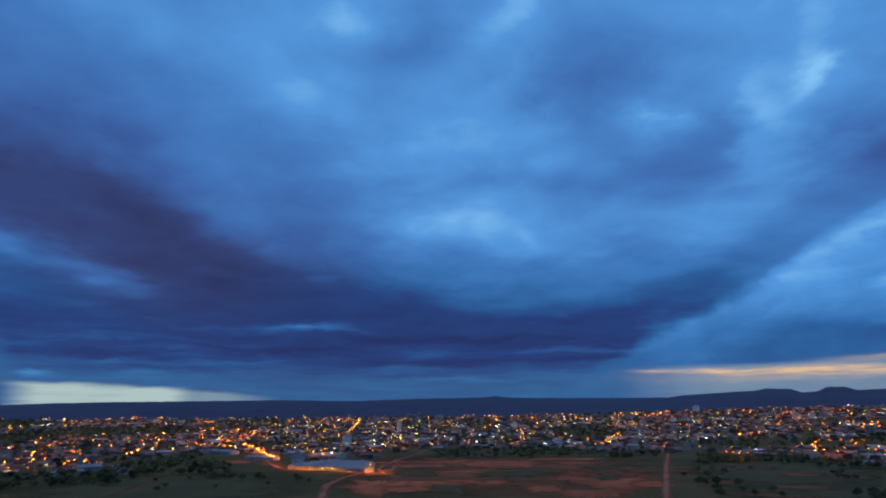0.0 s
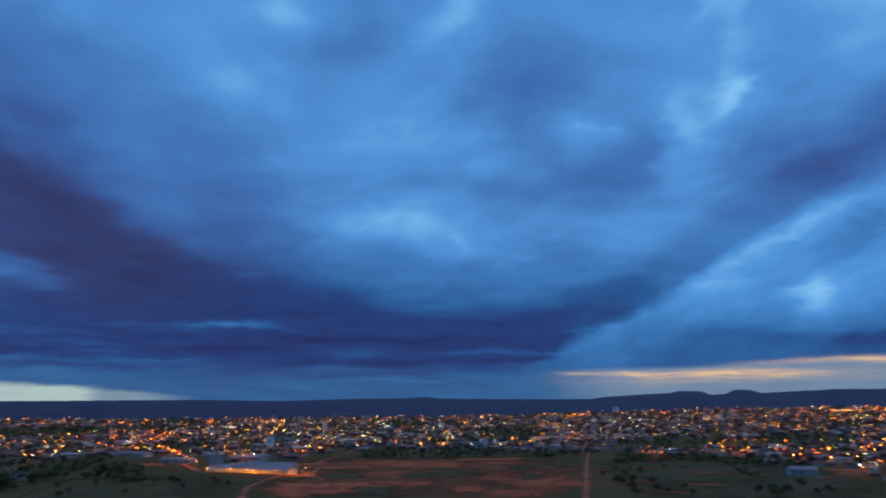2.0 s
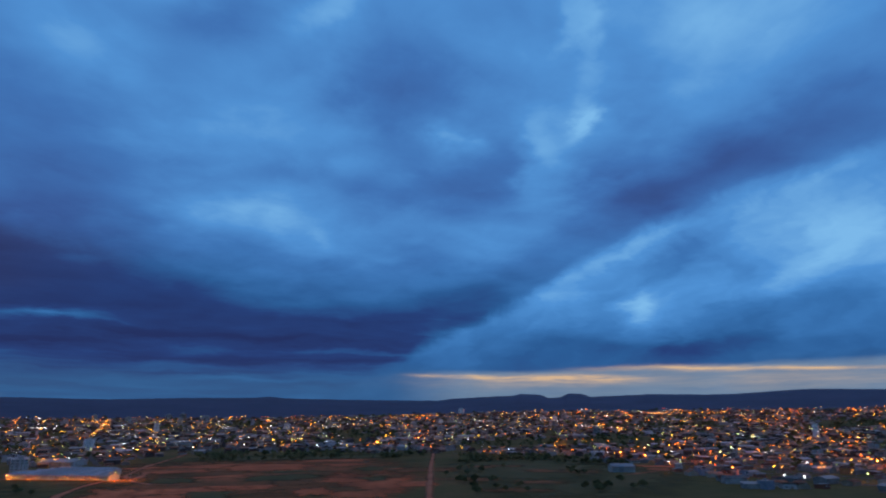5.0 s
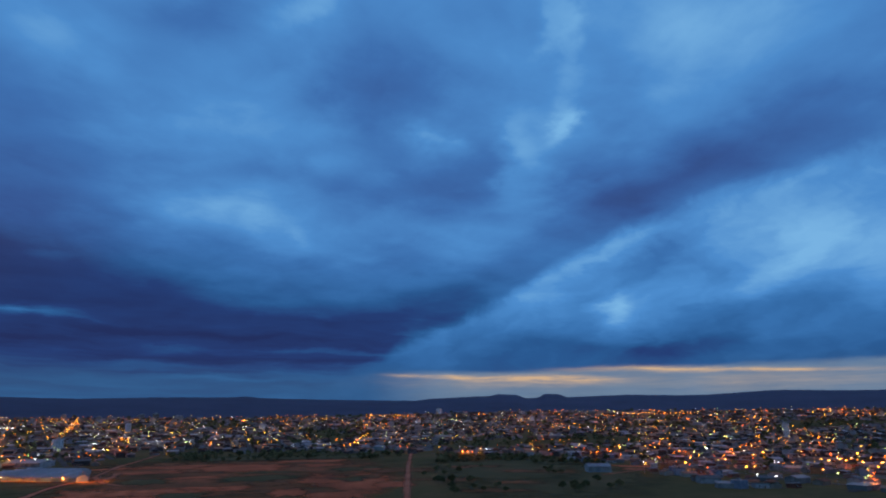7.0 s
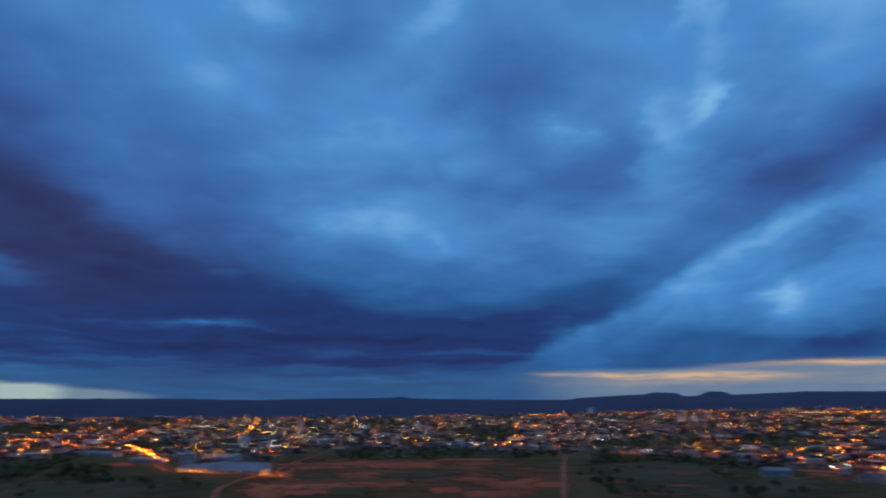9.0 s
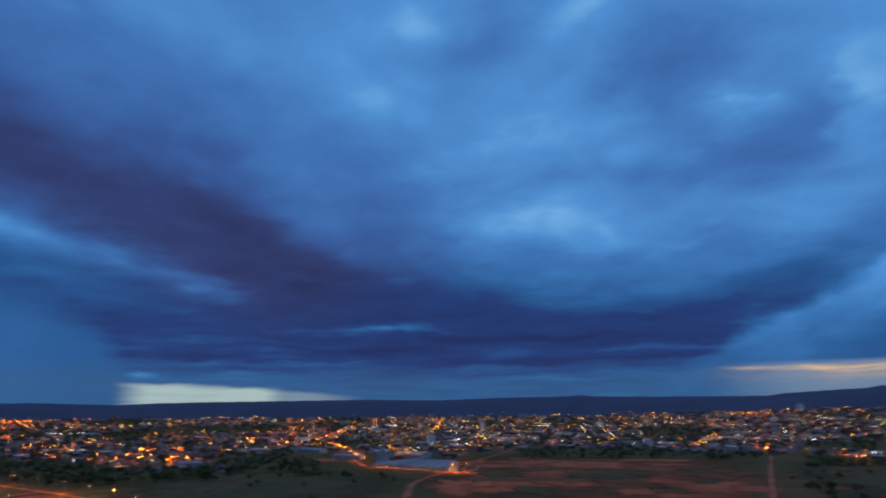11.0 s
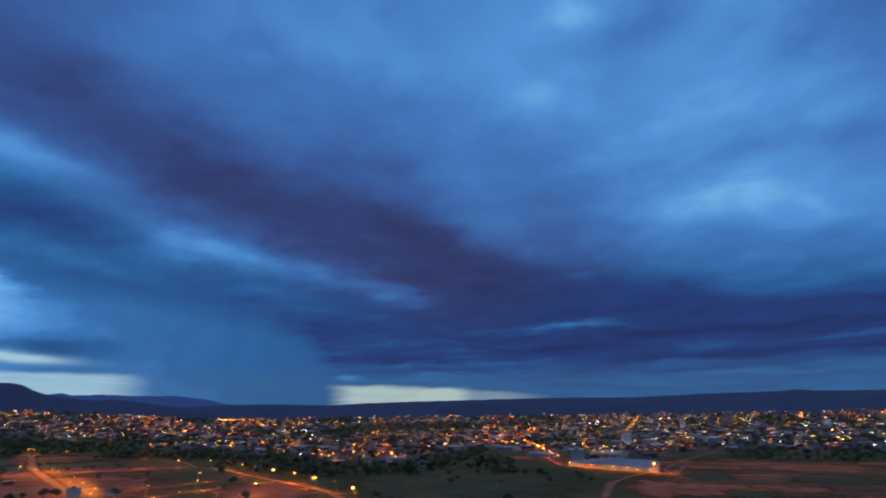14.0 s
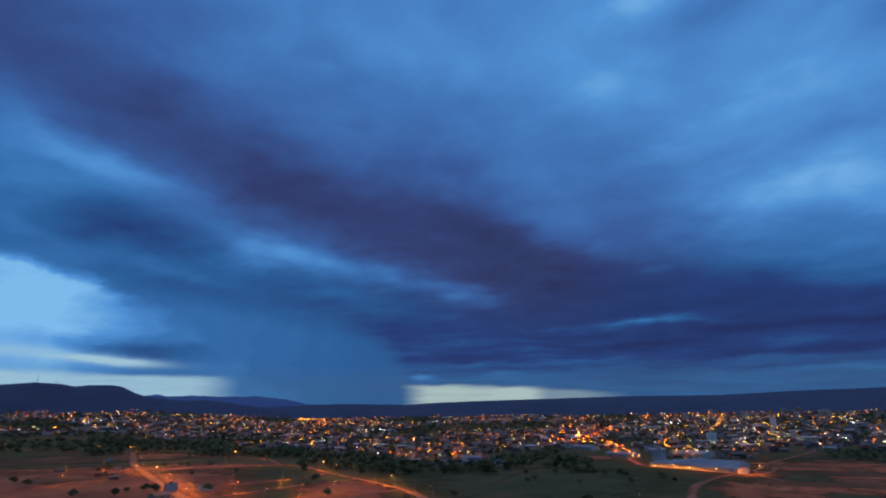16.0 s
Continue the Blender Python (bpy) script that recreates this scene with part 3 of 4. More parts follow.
MAIN = ((-1028, 627), (-806, 498), (-568, 377), (-414, 302), (-300, 246))
EDGE = ((-930, 335), (-746, 440), (-661, 540), (-606, 574), (-561, 570), (-450, 504), (-371, 464), (-303, 423), (-250, 380))
HALL = ((-185, 741), (-78, 675))
YARD = ((-440, 1260), (-373, 1147), (-305, 1015), (-224, 809), (-192, 733), (-132, 697), (-72, 664), (-60, 700), (-60, 760))
CURVE = ((-30, 1100), (-68, 861), (-77, 720), (-99, 620), (-103, 555), (-92, 470), (-80, 380))
PATH = ((-255, 480), (-266, 526), (-283, 601), (-304, 709), (-350, 880), (-374, 996))
track("road_1", "straight dirt road between field and scrub", ((353, 985), (250, 710), (155, 446), (110, 320)), 9, DIRT)
track("road_2", "curved dirt track past the warehouse", CURVE, 10, DIRT)
track("road_3", "loop of dirt track", ((-77, 720), (-62, 650), (-44, 616), (-20, 606)), 9, DIRT, 0.46)
track("road_4", "lit yard road along the warehouse", YARD, 12, DIRT, 0.46)
track("road_5", "wide lit dirt avenue through building land", MAIN, 20, DIRT)
track("road_6", "lit dirt road along the wood", EDGE, 12, DIRT, 0.46)
track("road_7", "dirt street on building land", ((-592, 248), (-600, 310), (-655, 415), (-746, 440)), 11, DIRT)
track("road_8", "dirt street on building land", ((-490, 338), (-455, 409), (-453, 480), (-475, 520)), 11, DIRT)
track("road_9", "dirt street on building land", ((-400, 295), (-405, 383), (-400, 430), (-395, 478)), 11, DIRT)
track("road_10", "dirt street on building land", ((-310, 330), (-304, 379), (-306, 425)), 10, DIRT)
track("road_11", "dirt road on cleared land", ((-1028, 627), (-900, 640), (-790, 665), (-700, 640), (-606, 574)), 12, DIRT)
track("road_12", "dirt road on cleared land", ((-1250, 520), (-1028, 627), (-990, 760)), 12, DIRT)
track("road_13", "pale footpath through the thicket", PATH, 5, SOIL_DARK)
track("road_14", "dirt road along the scrub", ((392, 528), (450, 552), (540, 560), (640, 610)), 8, DIRT)

NEAR = ((85, 1650), (70, 1600), (64, 1560), (59, 1500), (52, 1330), (47, 1200), (42, 1020), (37, 860), (34.7, 785), (31, 775), (28.6, 765), (27, 930), (23.5, 1080), (19, 1150), (15, 960), (12, 890), (7, 900),
        (4, 1050), (2, 1090), (-5, 1085), (-12, 1065), (-20, 1040), (-25, 950), (-30, 965), (-33, 940), (-36, 850), (-39, 720), (-42, 600), (-47, 575), (-60, 580), (-85, 620))
NEAR_A = [a for a, r in NEAR][::-1]
NEAR_R = [r for a, r in NEAR][::-1]


def in_town(x, y):
    r, az = math.hypot(x, y), math.degrees(math.atan2(-x, y))
    if not -80 < az < 80 or r > 2400 + 60 * noise.noise((az * 0.4, 0, 7)) or r < float(np.interp(az, NEAR_A, NEAR_R)):
        return False
    for a, d, wa, wd in ((28.5, 1850, 6.5, 170), (34.5, 1690, 3, 80), (-27.5, 1240, 3.2, 120), (66, 1560, 9, 130), (52, 1420, 5, 100), (18, 1010, 5, 60), (22, 1960, 6, 60), (-37, 1130, 2, 60)):
        if ((az - a) / wa) ** 2 + ((r - d) / wd) ** 2 < 1:
            return False
    return noise.noise((x * 0.0042, y * 0.0042, 2.0)) > -0.33


DISTRICTS = ((80, 52, 24), (52, 36, -14), (36, 17, 33), (17, 3, 12), (3, -13, -4), (-13, -30, 19), (-30, -48, -27), (-48, -80, 8))
lots, lamp_spots, street_v, street_f = [], [], [], []
pick = random.Random(5)
for a0, a1, turn in DISTRICTS:
    c, s = math.cos(radians(turn)), math.sin(radians(turn))
    mid = polar((a0 + a1) / 2, 1600)

    def inside(x, y):
        return a1 <= math.degrees(math.atan2(-x, y)) < a0 and in_town(x, y)

    for way, gap in ((0, 64.0), (1, 112.0)):
        for k in range(-30, 31):
            tone = pick.random()
            run, shift = [], pick.uniform(-6, 6)
            for i in range(-100, 101):
                u, v = k * gap + shift, i * 19.0
                if way:
                    u, v = v, u
                x, y = mid[0] + c * u - s * v, mid[1] + s * u + c * v
                ok = inside(x, y)
                if ok:
                    run.append((x, y))
                    head = radians(turn) + (0 if way else math.pi / 2)
                    if pick.random() < (0.12 if way else 0.19):
                        slip = pick.uniform(-9, 9)
                        lamp_spots.append((x - math.sin(head) * 4.5 + math.cos(head) * slip, y + math.cos(head) * 4.5 + math.sin(head) * slip, head - math.pi / 2,
                                           tone if pick.random() < 0.5 else pick.random(), pick.uniform(0.25, 1.2)))
                    if not way:
                        for side in (-1, 1):
                            if pick.random() < 0.62:
                                d = side * pick.uniform(12, 16)
                                lots.append((x - math.sin(head) * d + pick.uniform(-2, 2), y + math.cos(head) * d, head + (math.pi / 2 if side > 0 else -math.pi / 2) + pick.uniform(-0.06, 0.06)))
                            if pick.random() < 0.30:
                                d = side * pick.uniform(25, 30)
                                lots.append((x - math.sin(head) * d, y + math.cos(head) * d + pick.uniform(-3, 3), head + pick.uniform(-0.1, 0.1)))
                if (not ok or i == 100) and len(run) > 1:
                    vv, ff = strip(run, 7.0, 0.42)
                    base = len(street_v)
                    street_v += vv
                    street_f += [tuple(base + q for q in f) for f in ff]
                if not ok:
                    run = []
tagged(sheet("road_town", street_v, street_f, ASPHALT), "worn town streets between the houses", "road", kind="structure")

for i in range(5200):
    az, r = pick.uniform(78, -78), math.sqrt(pick.uniform(560.0 ** 2, 2420.0 ** 2))
    x, y = polar(az, r)
    if in_town(x, y) and pick.random() < 0.72:
        core = -28 < az < 16 and 1100 < r < 2100
        lamp_spots.append((x, y, pick.uniform(0, 6.28), pick.random() ** (0.30 if core else 0.75), pick.uniform(0.12, 0.8)))

# ---------------------------------------------------------------- street lamps


def avenue(points, step, tone, power=1.0, side=5.0, both=False):
    for i, (x, y, h) in enumerate(along(points, step)):
        for sgn in ((-1, 1) if both else (1,)):
            lamp_spots.append((x - math.sin(h) * side * sgn, y + math.cos(h) * side * sgn, h - sgn * math.pi / 2, tone, power))


avenue(MAIN[1:4], 52, 1.5, 1.0, 9)
avenue(EDGE, 48, 1.5)
avenue(((-592, 248), (-600, 310), (-655, 415), (-746, 440)), 60, 1.5)
avenue(((-490, 338), (-455, 409), (-453, 480)), 55, 1.5)
avenue(((-400, 295), (-405, 383), (-400, 430)), 48, 1.5)
avenue(((-344, 320), (-340, 364), (-334, 400)), 32, 1.5)
avenue(((-1028, 627), (-900, 640), (-790, 665), (-700, 640)), 75, 1.5)
avenue(((-1250, 520), (-1028, 627)), 60, 1.5)
avenue(YARD[1:5], 46, 0.1, 1.0, 4)
avenue(((-373, 1147), (-350, 1105)), 30, 1.5, 1.0, 4)
avenue(((-305, 1015), (-290, 975)), 30, 1.5, 1.0, 4)
avenue(((-80, 667), (-60, 672)), 14, 1.5, 1.0, 2)
avenue(((-439, 1262), (-505, 1663)), 52, 0.1, 1.0, 5, True)
avenue(((-239, 1523), (-311, 2259)), 60, 0.6, 1.0, 6, True)
avenue(((-164, 1849), (-118, 1598)), 44, 0.6, 1.0)
avenue(((305, 1167), (409, 1431)), 44, 0.6, 1.0)
avenue(((480, 1755), (560, 1690)), 12, 0.1, 1.6)
avenue(((640, 2230), (760, 2060)), 14, 0.6, 1.4)
avenue(((1380, 1700), (1560, 1550)), 12, 0.62, 1.8)
avenue(((-425, 1840), (-385, 1816)), 7, 0.97, 2.2)
avenue(((-1625, 1600), (-1560, 1655)), 6, 0.62, 3.0)
avenue(((-1540, 1660), (-1500, 1690)), 12, 0.2, 2.0)
avenue(((-1340, 1640), (-1250, 1590)), 30, 0.6, 3.0)
avenue(((-1090, 1285), (-1030, 1330)), 9, 0.97, 1.6)
avenue(((915, 1396), (950, 1372)), 10, 0.97, 1.8)
avenue(((620, 1060), (700, 1020)), 16, 0.1, 1.2)
avenue(((375, 835), (385, 800)), 12, 0.1, 1.3)
avenue(((-415, 740), (-395, 722)), 14, 0.1, 1.3)
avenue(((-700, 1230), (-450, 1330)), 30, 0.1)


def lamp_light(tone):
    return 4 if tone > 1.0 else 0 if tone < 0.50 else 1 if tone < 0.78 else 2 if tone < 0.90 else 3


def lamp_parts(bm_for, height=8.8):
    """Pole, arm, housing with a light panel below and an outsized bowl above; the arm points along +x."""
    pole, arm, head, bowl, panel = bm_for
    ring = []
    for z, r in ((0.0, 0.11), (0.5, 0.10), (height, 0.05)):
        ring.append([pole.verts.new((r * math.cos(t), r * math.sin(t), z)) for t in (0, 1.257, 2.513, 3.770, 5.027)])
    for a, b in zip(ring, ring[1:]):
        for k in range(5):
            pole.faces.new((a[k], a[(k + 1) % 5], b[(k + 1) % 5], b[k]))
    pole.faces.new(ring[-1])
    box(arm, -0.03, -0.03, height - 0.10, 1.0, 0.03, height - 0.03)
    box(arm, 0.9, -0.03, height - 0.08, 1.9, 0.03, height + 0.08)
    box(head, 1.7, -0.32, height + 0.02, 2.8, 0.32, height + 0.12)
    # a flat light panel under the housing; an outsized bowl on top imitates bloom
    q = [panel.verts.new(p) for p in ((1.85, -0.26, height - 0.03), (2.65, -0.26, height - 0.03), (2.65, 0.26, height - 0.03), (1.85, 0.26, height - 0.03))]
    panel.faces.new(q[::-1])
    rings = [[bowl.verts.new((2.25 + r * math.cos(t), r * math.sin(t), height + z)) for t in (0.5, 1.547, 2.594, 3.642, 4.689, 5.736)] for z, r in ((0.12, 0.32), (0.27, 0.49), (0.70, 0.49), (0.92, 0.26))]
    for c, d in zip(rings, rings[1:]):
        for k in range(6):
            bowl.faces.new((c[k], c[(k + 1) % 6], d[(k + 1) % 6], d[k]))
    bowl.faces.new(rings[-1])
    bowl.faces.new(rings[0][::-1])


LAMPS = (SODIUM, AMBER, PALE, COOL, FLOOD)
PANELS = (SODIUM_PANEL, AMBER_PANEL, PALE_PANEL, COOL_PANEL, FLOOD_PANEL)
LAMP_LABELS = ("steel street lamp with an orange sodium light", "steel street lamp with a yellow amber light",
               "steel street lamp with a pale greenish light", "steel street lamp with a cool white light", "steel street lamp flooding bare earth with amber light")
lamp_protos = []


def street_lamp(kind):
    post = new("street_lamp")
    tagged(post, LAMP_LABELS[kind], "street lamp", "street lamps of the town")
    bms = [bmesh.new() for _ in range(5)]
    lamp_parts(bms)
    if kind == 4:
        for q in bms[3].verts:
            q.co = Vector((2.25, 0, 9.0)) + (q.co - Vector((2.25, 0, 9.0))) * 0.5
    part("pole", bms[0], STEEL, post)
    part("arm", bms[1], STEEL, post)
    head = part("housing", bms[2], STEEL, post)
    part("bowl", bms[3], LAMPS[kind], head, "oversized glowing lamp bowl")
    part("light_panel", bms[4], PANELS[kind], head, "bright panel facing the street")
    return post


def replicate(name, label, category, template, mats, poses, group=""):
    """Many small things of one kind as one object. template: points, faces and the faces' material numbers (one or several of them);
    poses: (which template, x, y, z, turn, sx, sy, sz, material shift)."""
    verts, faces, index = [], [], []
    base = 0
    for k, x, y, z, turn, sx, sy, sz, mshift in poses:
        tv, tf, ti = template[k]
        c, s = math.cos(turn), math.sin(turn)
        p = tv * (sx, sy, sz)
        verts.append(np.stack([x + c * p[:, 0] - s * p[:, 1], y + s * p[:, 0] + c * p[:, 1], z + p[:, 2]], axis=1))
        faces += [tuple(q + base for q in f) for f in tf]
        index += [i + mshift if i else 0 for i in ti] if mshift is not None else list(ti)
        base += len(tv)
    me = bpy.data.meshes.new(name)
    me.from_pydata(np.concatenate(verts).tolist(), [], faces)
    for m in mats:
        me.materials.append(m)
    me.polygons.foreach_set("material_index", np.asarray(index, dtype=np.int32))
    return tagged(new(name, me), label, category, group, "stuff")


def template_of(*layers):
    """Points, faces and material numbers of some bmeshes."""
    v, f, idx = [], [], []
    for m, bm in layers:
        bm.verts.index_update()
        b = len(v)
        v += [tuple(q.co) for q in bm.verts]
        for face in bm.faces:
            f.append(tuple(b + q.index for q in face.verts))
            idx.append(m)
        bm.free()
    return np.array(v), f, idx


lamp_spots.sort(key=lambda q: math.hypot(q[0], q[1]))
protos = [street_lamp(k) for k in range(5)]
used = set()
for x, y, h, tone, power in lamp_spots[:300]:
    k = lamp_light(tone)
    m = Matrix.Translation((x, y, gz(x, y))) @ Matrix.Rotation(h, 4, "Z")
    if k in used:
        copy_thing(protos[k], m)
    else:
        protos[k].matrix_basis = m
        used.add(k)
for k in range(5):
    if k not in used:
        x, y, h, tone, power = next(q for q in lamp_spots[300:] if lamp_light(q[3]) == k)
        protos[k].matrix_basis = Matrix.Translation((x, y, gz(x, y))) @ Matrix.Rotation(h, 4, "Z")
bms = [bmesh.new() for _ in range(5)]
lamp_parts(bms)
# bowls enlarged beyond real size to imitate the bloom of far lights
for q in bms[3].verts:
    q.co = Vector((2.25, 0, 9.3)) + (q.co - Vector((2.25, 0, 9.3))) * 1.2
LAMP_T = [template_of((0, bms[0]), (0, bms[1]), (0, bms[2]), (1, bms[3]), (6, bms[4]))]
far_lamps = lamp_spots[300:]
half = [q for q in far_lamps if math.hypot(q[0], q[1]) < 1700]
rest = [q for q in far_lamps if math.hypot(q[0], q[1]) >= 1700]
# farther and stronger lamps are widened, so their imitated bloom grows too
for some, size, said in ((half, 1.1, "hundreds of lit street lamps with enlarged bowls across the town"), (rest, 1.5, "hundreds of lit street lamps with enlarged bowls on the far side of the town")):
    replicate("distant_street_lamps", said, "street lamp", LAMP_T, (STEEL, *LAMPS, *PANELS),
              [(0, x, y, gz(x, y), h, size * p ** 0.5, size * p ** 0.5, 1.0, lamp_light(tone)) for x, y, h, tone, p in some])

# ---------------------------------------------------------------- houses


def gable(bm, w, d, z, h, over=0.5, thick=0.18):
    """A pitched roof over a w by d house, its ridge along x, with real thickness."""
    for s in (-1, 1):
        y0, y1 = s * (d / 2 + over), 0.0
        z0 = z - over * h / (d / 2)
        pts = [(-w / 2 - over, y0, z0), (w / 2 + over, y0, z0), (w / 2 + over, y1, z + h), (-w / 2 - over, y1, z + h)]
        lo = [bm.verts.new(p) for p in pts]
        hi = [bm.verts.new((p[0], p[1], p[2] + thick)) for p in pts]
        order = (0, 1, 2, 3) if s < 0 else (3, 2, 1, 0)
        bm.faces.new([hi[i] for i in order])
        bm.faces.new([lo[i] for i in reversed(order)])
        for k in range(4):
            q = (lo[k], lo[(k + 1) % 4], hi[(k + 1) % 4], hi[k])
            bm.faces.new(q if s < 0 else q[::-1])


def gabled_walls(bm, w, d, h, rise):
    v = [bm.verts.new(p) for p in ((-w / 2, -d / 2, -1.5), (w / 2, -d / 2, -1.5), (w / 2, d / 2, -1.5), (-w / 2, d / 2, -1.5),
                                   (-w / 2, -d / 2, h), (w / 2, -d / 2, h), (w / 2, d / 2, h), (-w / 2, d / 2, h), (-w / 2, 0, h + rise), (w / 2, 0, h + rise))]
    for q in ((0, 1, 5, 4), (2, 3, 7, 6), (1, 2, 6, 9, 5), (3, 0, 4, 8, 7)):
        bm.faces.new([v[i] for i in q])


def shed_roof(bm, w, d, z, h, over=0.5):
    """One slope, falling to the back."""
    pts = ((-w / 2 - over, -d / 2 - over, z + h), (w / 2 + over, -d / 2 - over, z + h), (w / 2 + over, d / 2 + over, z), (-w / 2 - over, d / 2 + over, z))
    lo, hi = [bm.verts.new(p) for p in pts], [bm.verts.new((p[0], p[1], p[2] + 0.12)) for p in pts]
    bm.faces.new(hi)
    bm.faces.new(lo[::-1])
    for k in range(4):
        bm.faces.new((lo[k], lo[(k + 1) % 4], hi[(k + 1) % 4], hi[k]))


# width, depth, wall height, roof rise, roof kind, wall paint, label
PLAIN = [material(n, t, 0.9, 0.25, 1.6, 0.1, island="piece") for n, t in (
    ("cream_wall", ((0.198, 0.158, 0.119), (0.277, 0.231, 0.178), (0.343, 0.304, 0.251))), ("white_wall", ((0.158, 0.152, 0.142), (0.224, 0.218, 0.205), (0.343, 0.337, 0.323))),
    ("ochre_wall", ((0.238, 0.132, 0.066), (0.317, 0.185, 0.099), (0.363, 0.238, 0.145))), ("brick_wall", ((0.145, 0.066, 0.046), (0.224, 0.106, 0.073), (0.277, 0.158, 0.119))),
    ("blue_wall", ((0.106, 0.145, 0.191), (0.158, 0.198, 0.251), (0.238, 0.271, 0.317))))]
HOUSES = ((11, 8, 3.1, 1.5, "gable", 1, 0, "white single-storey house with a clay tile roof"), (13, 9, 3.2, 1.7, "gable", 0, 0, "cream single-storey house with a clay tile roof"),
          (9, 8, 3.0, 0.9, "shed", 3, 1, "bare brick house with a grey sheet roof"), (10, 9, 6.0, 1.5, "gable", 2, 0, "ochre two-storey house with a clay tile roof"),
          (14, 10, 3.6, 1.0, "shed", 1, 1, "white low house with a grey sheet roof"), (9, 9, 6.2, 0.5, "flat", 4, 1, "pale blue two-storey house with a flat roof"),
          (18, 12, 4.5, 1.8, "gable", 1, 1, "long white workshop with a grey sheet roof"))


def house_shapes(w, d, h, rise, kind):
    walls, roof = bmesh.new(), bmesh.new()
    if kind == "gable":
        gabled_walls(walls, w, d, h, rise)
        gable(roof, w, d, h, rise)
    elif kind == "shed":
        box(walls, -w / 2, -d / 2, -1.5, w / 2, d / 2, h)
        shed_roof(roof, w, d, h, rise)
    else:
        box(walls, -w / 2, -d / 2, -1.5, w / 2, d / 2, h)
        box(roof, -w / 2 - 0.2, -d / 2 - 0.2, h + 0.01, w / 2 + 0.2, d / 2 + 0.2, h + 0.25)
        box(roof, -1.1, -1.1, h + 0.25, 1.1, 1.1, h + 1.5)
    return walls, roof


def house(w, d, h, rise, kind, paint, cover, label):
    home = tagged(new("house"), label, "house", "houses of the town")
    walls, roof = house_shapes(w, d, h, rise, kind)
    part("wall", walls, PLAIN[paint], home)
    part("roof", roof, (ROOF_TILE_ONE, ROOF_ZINC_ONE)[cover], home)
    part("door", solid((-0.5, -d / 2 - 0.06, 0, 0.5, -d / 2 + 0.02, 2.1)), DOORS, home)
    for x, z in [(-w * 0.3, 1.0), (w * 0.3, 1.0)] + ([(-w * 0.3, 3.9), (w * 0.3, 3.9)] if h > 5 else []):
        bm = solid((-0.75, -0.06, -0.06, 0.75, 0.02, 0.0), (-0.75, -0.06, 1.1, 0.75, 0.02, 1.16), (-0.75, -0.06, 0, -0.69, 0.02, 1.1), (0.69, -0.06, 0, 0.75, 0.02, 1.1), (-0.03, -0.06, 0, 0.03, 0.02, 1.1))
        win = part("window", bm, WHITE, home)
        win.location = (x, -d / 2, z)
        part("pane", solid((-0.69, -0.03, 0.0, 0.69, 0.0, 1.1)), GLASS, win, "dark glass pane")
    return home


ROOF_TILE_ONE = material("clay_tile_single", ((0.08, 0.04, 0.03), (0.15, 0.075, 0.05), (0.25, 0.17, 0.13)), 0.9, 0.25, 2.5, 0.3, island="piece")
ROOF_ZINC_ONE = material("sheet_single", ((0.07, 0.073, 0.08), (0.12, 0.125, 0.135), (0.24, 0.245, 0.26)), 0.6, 0.25, 2.5, 0.2, island="piece")
BLOCKED = ((-150, 760, 110), (-350, 1010, 60))


def free(x, y, m=0.0):
    return all(math.hypot(x - bx, y - by) > br + m for bx, by, br in BLOCKED)


lots = [q for q in lots if free(q[0], q[1])]
lots.sort(key=lambda q: math.hypot(q[0], q[1]))
near_lots, far_lots = lots[:260], lots[260:]
for street in (MAIN, EDGE[:4], ((-592, 248), (-600, 310), (-655, 415)), ((-490, 338), (-455, 409), (-453, 480)), ((-400, 295), (-405, 383))):
    for x, y, h in along(street, 160):
        d = pick.choice((-1, 1)) * pick.uniform(20, 34)
        near_lots.append((x - math.sin(h) * d, y + math.cos(h) * d, h + (math.pi if d < 0 else 0)))
homes, made = [house(*h) for h in HOUSES], set()
for x, y, turn in near_lots:
    k = pick.choice((0, 0, 1, 1, 2, 2, 3, 4, 4, 5, 6))
    m = Matrix.Translation((x, y, gz(x, y) + 0.1)) @ Matrix.Rotation(turn, 4, "Z")
    if k in made:
        copy_thing(homes[k], m)
    else:
        homes[k].matrix_basis = m
        made.add(k)
for k in range(len(homes)):
    if k not in made:
        x, y, turn = far_lots.pop(0)
        homes[k].matrix_basis = Matrix.Translation((x, y, gz(x, y) + 0.1)) @ Matrix.Rotation(turn, 4, "Z")
HOUSE_T = []
for w, d, h, rise, kind, paint, cover, label in HOUSES:
    walls, roof = house_shapes(w, d, h, rise, kind)
    HOUSE_T.append(template_of((0, walls), (1 + cover, roof)))
for lo, hi in ((0, 1300), (1300, 1800), (1800, 3000)):
    some = [q for q in far_lots if lo <= math.hypot(q[0], q[1]) < hi]
    replicate("distant_houses", "crowded low houses with clay and grey sheet roofs", "houses", HOUSE_T, (WALL, ROOF_TILE, ROOF_ZINC),
              [(pick.choice((0, 0, 1, 1, 2, 3, 3, 4, 4, 5, 6)), x, y, gz(x, y) + 0.1, t, pick.uniform(0.85, 1.3), pick.uniform(0.85, 1.25), pick.uniform(0.9, 1.25), None) for x, y, t in some])

# ---------------------------------------------------------------- large buildings


